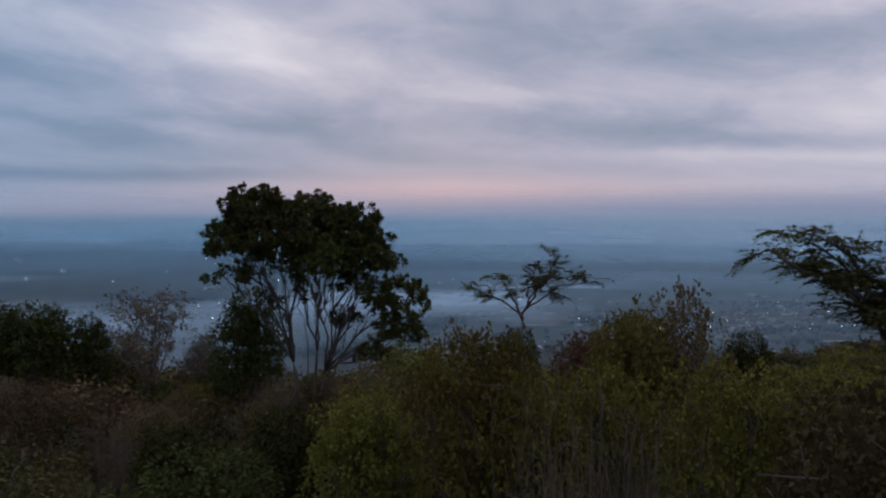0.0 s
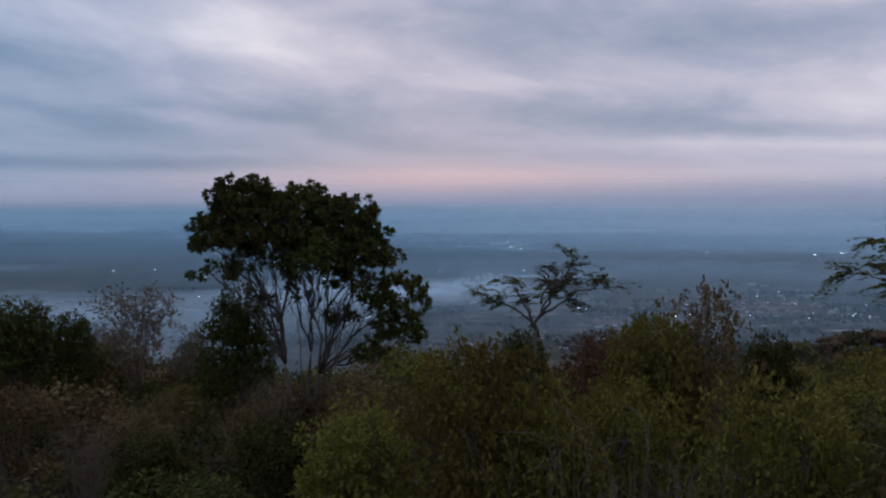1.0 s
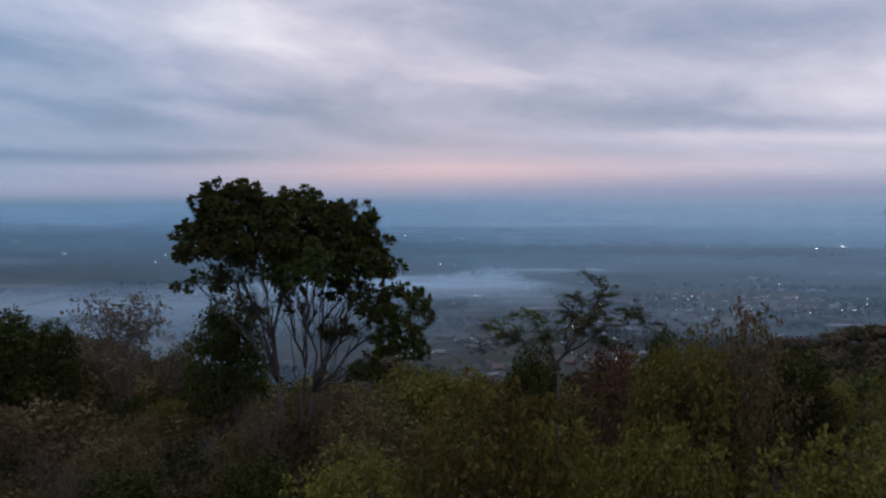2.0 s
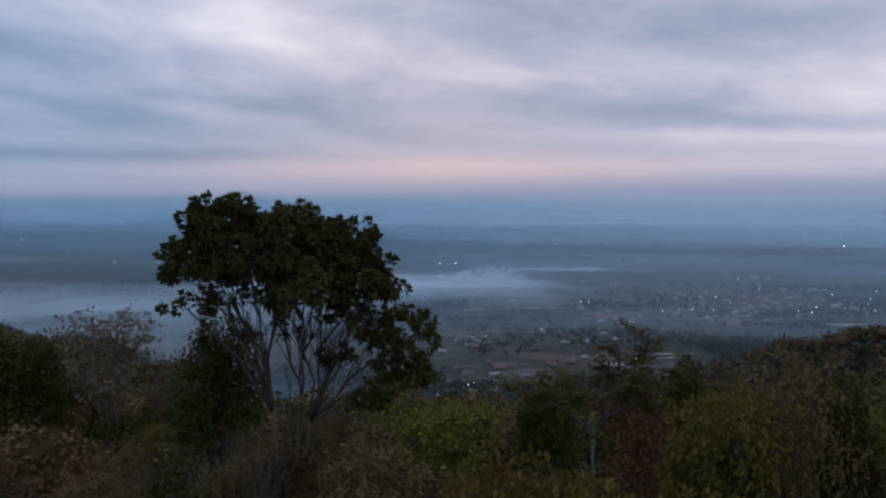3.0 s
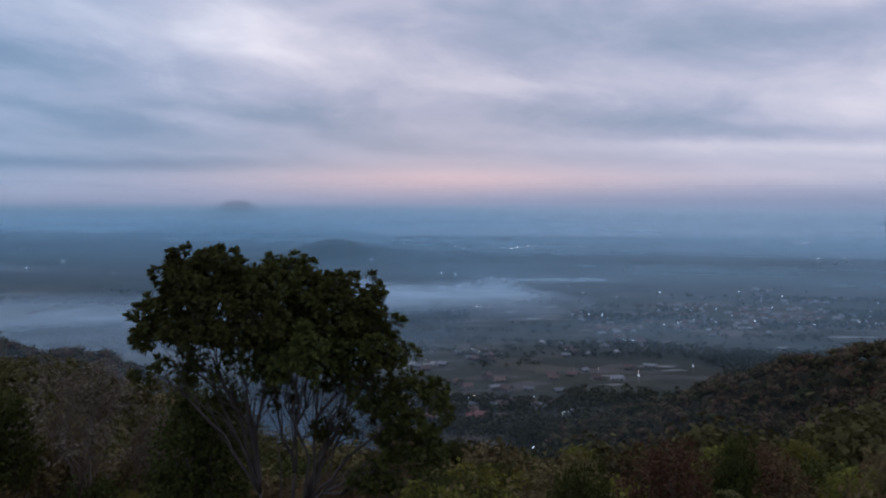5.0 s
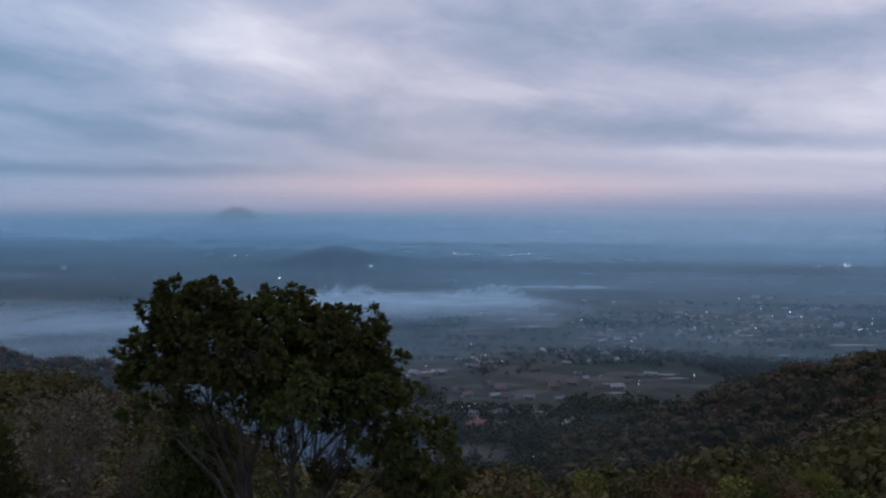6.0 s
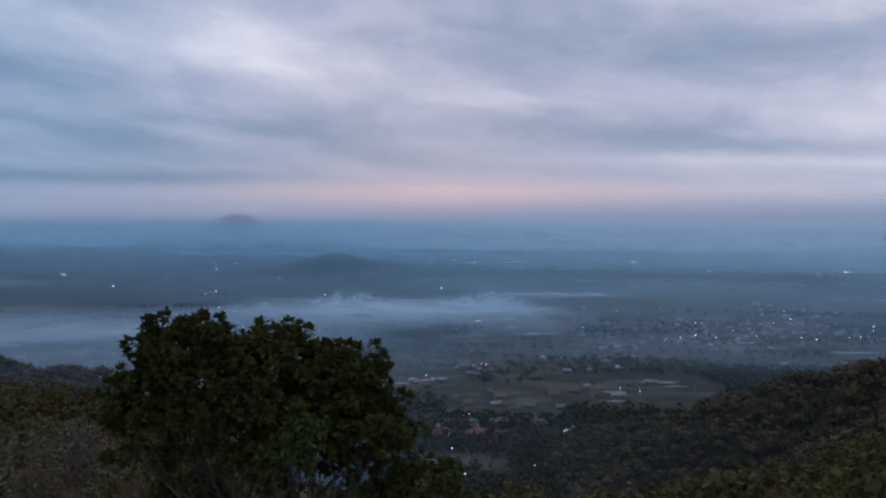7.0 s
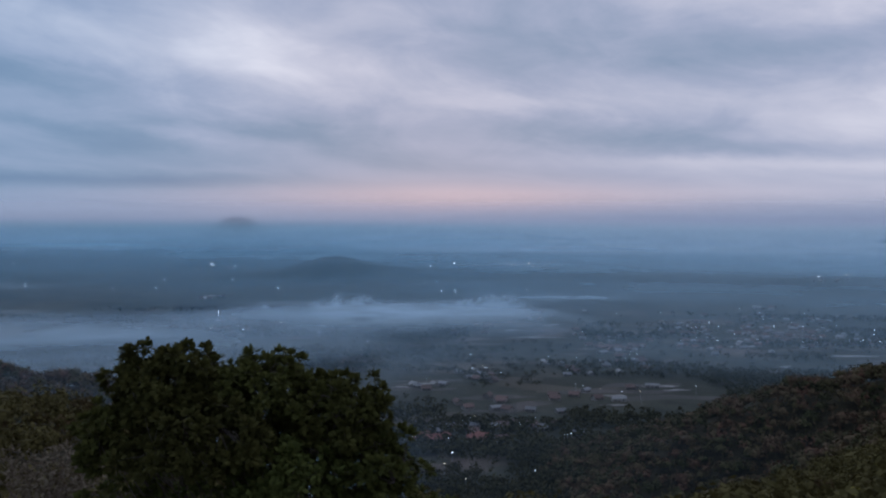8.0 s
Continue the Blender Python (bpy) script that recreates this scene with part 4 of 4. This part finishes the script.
LAMPS_WEST = [
    (-504, 3544), (-497, 3491), (-493, 2434), (-457, 2615), (-453, 2611), (-402, 2233), (-355, 2235), (-343, 2515), (-295, 3275), (-289, 3312), (-286, 3230), (-285, 2705),
    (-262, 3215), (-248, 3208), (-265, 2516), (-284, 2011), (-208, 2445), (-209, 2163), (-205, 2126), (-170, 1886), (-152, 1882), (-136, 1880), (-282, 1629), (-282, 1580),
    (-309, 1591), (-307, 1553), (-317, 1347), (-291, 1372), (-279, 1300), (-259, 1390), (-253, 1339), (-248, 1304), (-222, 1409), (-207, 1429), (-157, 1450), (-462, 1480),
    (-99, 1194), (-96, 1217), (-94, 2469)]
VILLAGES = VILLAGES_NEAR + VILLAGES_PLAIN + VILLAGES_WEST
rng = np.random.default_rng(69)
for a, r, across, depth, count, sheds in VILLAGES:
    x0, y0, _z = ground_at(a, r)
    for i in range(count + sheds):
        kind = homes[3] if r == 690 else homes[2] if i >= count else homes[0] if rng.uniform() < 0.55 else homes[1]
        settle(kind, x0 + rng.normal() * across * 0.7, y0 + rng.normal() * depth * 0.7, rng.normal() * 0.35 + (math.pi / 2 if rng.uniform() < 0.3 else 0))
GLOBE = np.array([(1, 0, 0), (-1, 0, 0), (0, 1, 0), (0, -1, 0), (0, 0, 1), (0, 0, -1)], float)
GLOBE_FACES = [(0, 2, 4), (2, 1, 4), (1, 3, 4), (3, 0, 4), (2, 0, 5), (1, 2, 5), (3, 1, 5), (0, 3, 5)]
for a, r in LAMPS_FOOT + LAMPS_TOWN + LAMPS_ROW + LAMPS_RISE + LAMPS_WEST:
    x, y, z = ground_at(a / 1000, r)
    if r < 1850:
        settle(lamps[1] if r > 1250 else lamps[2] if rng.uniform() < 0.25 else lamps[0], x, y, 0)
        continue
    far_lamps.tube([(x, y, z - 0.5), (x, y, z + 9)], (0.15, 0.1), 4)
    far_globes.add(np.array((x, y, z + 9.6)) + GLOBE * r * rng.choice((0.00025, 0.00031, 0.00042)) * (1.0 if a < 0 else 1.25 if a < 250 else 1.6), GLOBE_FACES)

poles = new("far_lamps", far_lamps.mesh("far_lamps", STEEL))
tagged(poles, "lit white lamps scattered over the far plain", "lamps", kind="stuff")
globes = new("lamp_globes", far_globes.mesh("lamp_globes", LAMP_FAR))
globes.parent = poles

# trees among the houses and at the foot of the hill
for a, r, across, depth, count, sheds in VILLAGES:
    x0, y0, _z = ground_at(a, r)
    for _ in range(count * 2 + 4):
        x, y = x0 + rng.normal() * across, y0 + rng.normal() * depth
        if in_field(x, y) or r < 700:
            continue
        tall = rng.uniform(4.5, 9)
        far_tree(belts, x, y, float(ground_height(x, y)), tall, tall, 16 if r < 1300 else 6, 1.9 if r < 1300 else 3.6)
for _ in range(4200):
    x, y = rng.uniform(-160, 330), rng.uniform(430, 800)
    z = float(ground_height(x, y))
    if z > 7 or in_field(x, y) or (abs(x - 13) < 60 and 680 < y < 752) or math.sin(x / 31 + 1) * math.sin(y / 27) + 0.3 * math.sin(x / 9) < (y - 700) / 140:
        continue
    if not in_sight(x, y, z + 8):
        continue
    tall = rng.uniform(5, 11)
    far_tree(belts, x, y, z, tall, tall * 1.15, 40, 1.5)
tree_belts = new("tree_belts", belts.mesh("tree_belts", LEAF_VALLEY))
tagged(tree_belts, "dark belts of trees between fields on the valley floor", "woods", kind="stuff")


# flooded fields and bare strips that catch the sky
m, n, out = material("paddy_water")
skin = n.add("ShaderNodeBsdfPrincipled")
at = n.add("ShaderNodeTexCoord").outputs["Object"]
n.put(skin.inputs["Base Color"], n.ramp(n.noise(at, 0.08, 4.0), [(0.35, (0.06, 0.055, 0.048)), (0.7, (0.15, 0.135, 0.12))]))
n.put(skin.inputs["Roughness"], n.ramp(n.noise(at, 0.05, 3.0), [(0.4, 0.3), (0.65, 0.65)]))
n.tree.links.new(skin.outputs[0], out.inputs[0])
WATER = m
m, n, out = material("bare_soil")
at = n.add("ShaderNodeTexCoord").outputs["Object"]
plots = n.add("ShaderNodeTexVoronoi", distance="MANHATTAN")
n.put(plots.inputs["Vector"], n.scaled(at, 0.022, 0.011, 0.0))
plots.inputs["Scale"].default_value = 1.0
pick = n.add("ShaderNodeSeparateColor")
n.put(pick.inputs[0], plots.outputs["Color"])
rows = n.noise(n.scaled(at, 0.06, 0.5, 0.0), 0.5, 5.0, 0.65)
skin = n.add("ShaderNodeBsdfPrincipled")
n.put(skin.inputs["Base Color"], n.ramp(n.math("ADD", n.math("MULTIPLY", pick.outputs[0], 0.5), n.math("MULTIPLY", rows, 0.5)), [
    (0.25, (0.024, 0.023, 0.017)), (0.5, (0.040, 0.034, 0.028)), (0.75, (0.066, 0.052, 0.046))]))
skin.inputs["Roughness"].default_value = 0.9
n.tree.links.new(skin.outputs[0], out.inputs[0])
SOIL = m
for i, (a, r, across, depth) in enumerate(PLOUGHED):
    x0, y0, z0 = ground_at(a, r)
    # each holding is a few long strips of unequal breadth, with rough verges between them
    for k, level in enumerate((-0.36, -0.05, 0.3)):
        u, v = np.meshgrid(np.linspace(-1, 1, 14), np.linspace(0, 1, 2), indexing="ij")
        half = across * 0.5 * (0.55 + 0.35 * math.sin(i * 2.3 + k * 1.9) ** 2)
        mid = x0 + across * 0.16 * math.sin(i * 1.7 + k * 2.6)
        near, far = -0.11 + 0.05 * np.sin(u * 4 + i + k), 0.11 + 0.06 * np.sin(u * 3.1 + 2 * i + k)
        px = mid + u * half + v * depth * 0.1
        py = y0 + depth * (level + (near + (far - near) * v) * (1 - 0.5 * u ** 6) + 0.05 * u)
        shape = Shape()
        shape.add(np.stack([px, py, ground_height(px, py) + 0.22], -1), [(2 * q, 2 * q + 2, 2 * q + 3, 2 * q + 1) for q in range(13)])
        tagged(new("field", shape.mesh("field", SOIL)), "bare brown field strip with faint plough rows", "field", kind="structure")

for a, r, across, depth in FIELDS:
    x0, y0, z0 = ground_at(a, r)
    k, j = 12, 4
    u, v = np.meshgrid(np.linspace(-0.5, 0.5, k), np.linspace(-0.5, 0.5, j), indexing="ij")
    px = x0 + u * across * (0.6 + 0.4 * np.sin(v * 9 + r)) + v * depth * 0.9 + rng.normal(size=u.shape) * 2.5
    py = y0 + v * depth * (0.8 + 0.3 * np.sin(u * 5 + r)) + rng.normal(size=u.shape) * 1.2
    shape = Shape()
    shape.add(np.stack([px, py, ground_height(px, py) + 0.35], -1), [(i * j + q, (i + 1) * j + q, (i + 1) * j + q + 1, i * j + q + 1) for i in range(k - 1) for q in range(j - 1)])
    tagged(new("water", shape.mesh("water", WATER)), "pale flooded field reflecting the dawn sky", "field", kind="structure")


# ---- morning mist ----
def haze_veil(r, share, seed, high, low, colour, tip=0.6, least=0.55, foot=70.0, crest=None):
    """A tinted sheet that stands for the haze at one distance. high, low: the slope of sight, seen from the hill, over
    which it thins out upwards.
    """
    m, n, amount, tints = mist_material("valley_haze_tint", colour)
    at = n.add("ShaderNodeTexCoord").outputs["Object"]
    xyz = n.add("ShaderNodeSeparateXYZ")
    n.put(xyz.inputs[0], at)
    height = xyz.outputs[2]
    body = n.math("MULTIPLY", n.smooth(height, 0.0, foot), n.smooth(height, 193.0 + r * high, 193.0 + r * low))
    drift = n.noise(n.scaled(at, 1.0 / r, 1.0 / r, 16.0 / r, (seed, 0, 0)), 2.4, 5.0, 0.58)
    # light in the haze is put into the tint: whiter eastward, sky-toned at the crest
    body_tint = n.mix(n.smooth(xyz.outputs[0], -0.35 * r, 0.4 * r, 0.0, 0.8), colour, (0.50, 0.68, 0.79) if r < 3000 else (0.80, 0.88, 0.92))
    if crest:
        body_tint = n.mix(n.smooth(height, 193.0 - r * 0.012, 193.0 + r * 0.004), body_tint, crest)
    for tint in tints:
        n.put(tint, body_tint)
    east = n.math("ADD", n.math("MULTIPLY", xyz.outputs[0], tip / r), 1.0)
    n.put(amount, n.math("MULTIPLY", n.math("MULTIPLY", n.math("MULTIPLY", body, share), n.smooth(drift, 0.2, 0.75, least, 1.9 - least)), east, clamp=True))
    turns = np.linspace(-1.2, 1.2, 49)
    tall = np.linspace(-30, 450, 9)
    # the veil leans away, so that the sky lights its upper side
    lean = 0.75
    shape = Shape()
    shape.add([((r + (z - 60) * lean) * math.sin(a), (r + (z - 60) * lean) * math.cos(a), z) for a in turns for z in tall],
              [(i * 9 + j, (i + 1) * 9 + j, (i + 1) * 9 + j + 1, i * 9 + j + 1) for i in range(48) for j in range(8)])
    tagged(new("haze", shape.mesh("haze", m, True)), "leaning sheet tinted as thin blue morning haze over the valley", "haze", kind="stuff")


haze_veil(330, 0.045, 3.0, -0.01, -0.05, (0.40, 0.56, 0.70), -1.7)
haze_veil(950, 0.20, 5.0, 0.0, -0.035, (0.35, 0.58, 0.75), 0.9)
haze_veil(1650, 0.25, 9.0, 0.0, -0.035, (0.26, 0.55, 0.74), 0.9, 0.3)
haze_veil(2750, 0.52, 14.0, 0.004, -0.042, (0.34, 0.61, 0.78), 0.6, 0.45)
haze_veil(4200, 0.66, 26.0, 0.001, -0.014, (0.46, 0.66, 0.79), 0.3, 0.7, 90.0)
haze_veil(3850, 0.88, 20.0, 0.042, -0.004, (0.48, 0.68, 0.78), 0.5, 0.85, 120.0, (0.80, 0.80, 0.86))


def painted_distance(r):
    """The last of the plain as a backdrop sheet with its haze painted in: dark strata of woods between pale strata of
    mist, fading into the sky.
    """
    m, n, amount, tints = mist_material("painted_distance", (0.5, 0.7, 0.8))
    at = n.add("ShaderNodeTexCoord").outputs["Object"]
    xyz = n.add("ShaderNodeSeparateXYZ")
    n.put(xyz.inputs[0], at)
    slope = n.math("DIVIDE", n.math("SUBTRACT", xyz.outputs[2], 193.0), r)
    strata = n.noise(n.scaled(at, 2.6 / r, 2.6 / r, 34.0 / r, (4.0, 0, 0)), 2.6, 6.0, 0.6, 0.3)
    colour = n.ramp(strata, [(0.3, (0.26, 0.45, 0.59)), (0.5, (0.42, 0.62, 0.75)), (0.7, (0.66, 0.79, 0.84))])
    # haze painted by height and bearing: darker low, bluer west, paler at the top and east
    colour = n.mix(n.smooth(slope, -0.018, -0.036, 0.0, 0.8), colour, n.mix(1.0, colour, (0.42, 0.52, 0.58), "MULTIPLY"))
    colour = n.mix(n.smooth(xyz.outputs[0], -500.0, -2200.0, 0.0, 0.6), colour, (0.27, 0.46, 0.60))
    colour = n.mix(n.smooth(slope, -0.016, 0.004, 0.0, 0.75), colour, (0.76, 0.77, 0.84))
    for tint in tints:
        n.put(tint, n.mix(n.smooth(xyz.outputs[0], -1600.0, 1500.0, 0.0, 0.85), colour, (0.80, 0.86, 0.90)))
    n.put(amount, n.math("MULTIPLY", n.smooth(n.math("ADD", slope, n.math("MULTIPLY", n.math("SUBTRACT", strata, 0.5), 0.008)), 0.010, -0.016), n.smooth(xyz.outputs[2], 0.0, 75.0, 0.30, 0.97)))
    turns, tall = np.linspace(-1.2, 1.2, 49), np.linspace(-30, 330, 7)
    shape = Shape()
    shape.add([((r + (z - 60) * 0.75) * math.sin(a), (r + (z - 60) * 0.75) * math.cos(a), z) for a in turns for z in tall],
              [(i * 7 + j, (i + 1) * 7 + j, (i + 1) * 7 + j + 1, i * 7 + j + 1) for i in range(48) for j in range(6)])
    tagged(new("backdrop", shape.mesh("backdrop", m, True)), "backdrop sheet painted as the far plain in blue dawn haze", "backdrop", kind="structure")


painted_distance(4690)


def mist_wisps(azim, half, r, tall, share, seed):
    """The ragged upper edge of a mist bank: a low leaning sheet, torn by the air."""
    m, n, amount, _tints = mist_material("mist_wisps", (0.60, 0.75, 0.84))
    at = n.add("ShaderNodeTexCoord").outputs["Object"]
    xyz = n.add("ShaderNodeSeparateXYZ")
    n.put(xyz.inputs[0], at)
    puffs = n.noise(n.scaled(at, 1.0, 1.0, 1.6, (seed * 90.0, 0, 0)), 0.0075, 5.0, 0.6, 0.4)
    top = n.smooth(n.math("SUBTRACT", xyz.outputs[2], n.math("MULTIPLY", n.math("SUBTRACT", puffs, 0.42), tall * 3.2)), tall * 0.8, 0.0)
    bearing = n.math("DIVIDE", n.math("ABSOLUTE", n.math("SUBTRACT", n.math("ARCTAN2", xyz.outputs[0], xyz.outputs[1]), azim)), half)
    n.put(amount, n.math("MULTIPLY", n.math("MULTIPLY", top, n.smooth(bearing, 1.0, 0.35)), n.math("MULTIPLY", n.smooth(xyz.outputs[2], -2.0, 14.0), share)))
    turns, levels = np.linspace(azim - half, azim + half, 33), np.linspace(0, tall * 2.5, 7)
    shape = Shape()
    shape.add([((r + z * 1.2) * math.sin(a), (r + z * 1.2) * math.cos(a), z) for a in turns for z in levels],
              [(i * 7 + j, (i + 1) * 7 + j, (i + 1) * 7 + j + 1, i * 7 + j + 1) for i in range(32) for j in range(6)])
    tagged(new("mist_wisps", shape.mesh("mist_wisps", m, True)), "torn upper edge of the pale ground mist", "mist", kind="stuff")


def hollow_mist(azim, half, r, top, share, seed):
    """Mist that lies in the hollow between two spurs: a leaning sheet, thinning upwards and to both ends."""
    m, n, amount, _tints = mist_material("hollow_mist", (0.36, 0.55, 0.74))
    at = n.add("ShaderNodeTexCoord").outputs["Object"]
    xyz = n.add("ShaderNodeSeparateXYZ")
    n.put(xyz.inputs[0], at)
    drift = n.noise(n.scaled(at, 1.0, 1.0, 1.5, (seed * 90.0, 0, 0)), 0.014, 4.0, 0.55, 0.4)
    body = n.smooth(n.math("ADD", xyz.outputs[2], n.math("MULTIPLY", n.math("SUBTRACT", drift, 0.5), 40.0)), top, top - 55.0)
    bearing = n.math("DIVIDE", n.math("ABSOLUTE", n.math("SUBTRACT", n.math("ARCTAN2", xyz.outputs[0], xyz.outputs[1]), azim)), half)
    n.put(amount, n.math("MULTIPLY", n.math("MULTIPLY", body, n.smooth(bearing, 1.0, 0.4)), n.math("MULTIPLY", n.smooth(drift, 0.25, 0.7, 0.7, 1.0), share)))
    turns, levels = np.linspace(azim - half, azim + half, 33), np.linspace(0, top + 30, 7)
    shape = Shape()
    shape.add([((r + z * 0.4) * math.sin(a), (r + z * 0.4) * math.cos(a), z) for a in turns for z in levels],
              [(i * 7 + j, (i + 1) * 7 + j, (i + 1) * 7 + j + 1, i * 7 + j + 1) for i in range(32) for j in range(6)])
    tagged(new("hollow_mist", shape.mesh("hollow_mist", m, True)), "thin blue mist lying in the wooded hollow", "mist", kind="stuff")


hollow_mist(-0.33, 0.34, 300, 138, 0.42, 4.0)
mist_wisps(-0.06, 0.27, 1560, 40, 0.75, 2.0)
mist_wisps(-0.50, 0.34, 1330, 34, 0.42, 6.0)


def mist_bank(azim, r, across, depth, z, share, seed, turn=0.0, swell=14):
    m, n, amount, _tints = mist_material("mist_bank", (0.60, 0.75, 0.84))
    at = n.add("ShaderNodeTexCoord").outputs["Object"]
    flat = n.scaled(at, 1.0 / across, 1.0 / depth, 0.0)
    size = n.add("ShaderNodeVectorMath", operation="LENGTH")
    n.put(size.inputs[0], flat)
    wisps = n.noise(n.scaled(at, 1.0 / across, 0.55 / depth, 0.0, (seed, seed, 0)), 2.6, 6.0, 0.6, 0.5)
    edge = n.smooth(n.math("ADD", size.outputs["Value"], n.math("MULTIPLY", n.math("SUBTRACT", wisps, 0.5), 1.5)), 1.05, 0.3)
    n.put(amount, n.math("MULTIPLY", n.math("MULTIPLY", edge, n.smooth(wisps, 0.25, 0.7, 0.45, 1.0)), share))
    x, y, _g = ground_at(azim, r)
    k = 24
    u, v = np.meshgrid(np.linspace(-1.3, 1.3, k), np.linspace(-1.3, 1.3, k), indexing="ij")
    rise = swell * np.exp(-(u * u + v * v) * 1.5) + 2.5 * np.sin(u * 7 + seed) * np.sin(v * 6)
    shape = Shape()
    shape.add(np.stack([u * across, v * depth, rise], -1), [(i * k + j, (i + 1) * k + j, (i + 1) * k + j + 1, i * k + j + 1) for i in range(k - 1) for j in range(k - 1)])
    ob = new("mist_bank", shape.mesh("mist_bank", m, True))
    ob.matrix_basis = Matrix.LocRotScale((x, y, z), Euler((0, 0, turn)), None)
    tagged(ob, "pale bank of ground mist drifting over the fields", "mist", kind="stuff")


mist_bank(-0.46, 1180, 640, 420, 25, 0.42, 3.0, -0.2, 8)
mist_bank(-0.07, 1450, 470, 300, 20, 0.6, 8.0, 0.1, 6)
mist_bank(0.15, 1800, 210, 70, 20, 0.5, 12.0, 0.0, 2)
mist_bank(-0.60, 2350, 500, 150, 25, 0.22, 15.0, 0.0, 3)
mist_bank(-0.15, 3300, 1300, 260, 40, 0.22, 22.0, 0.0, 4)
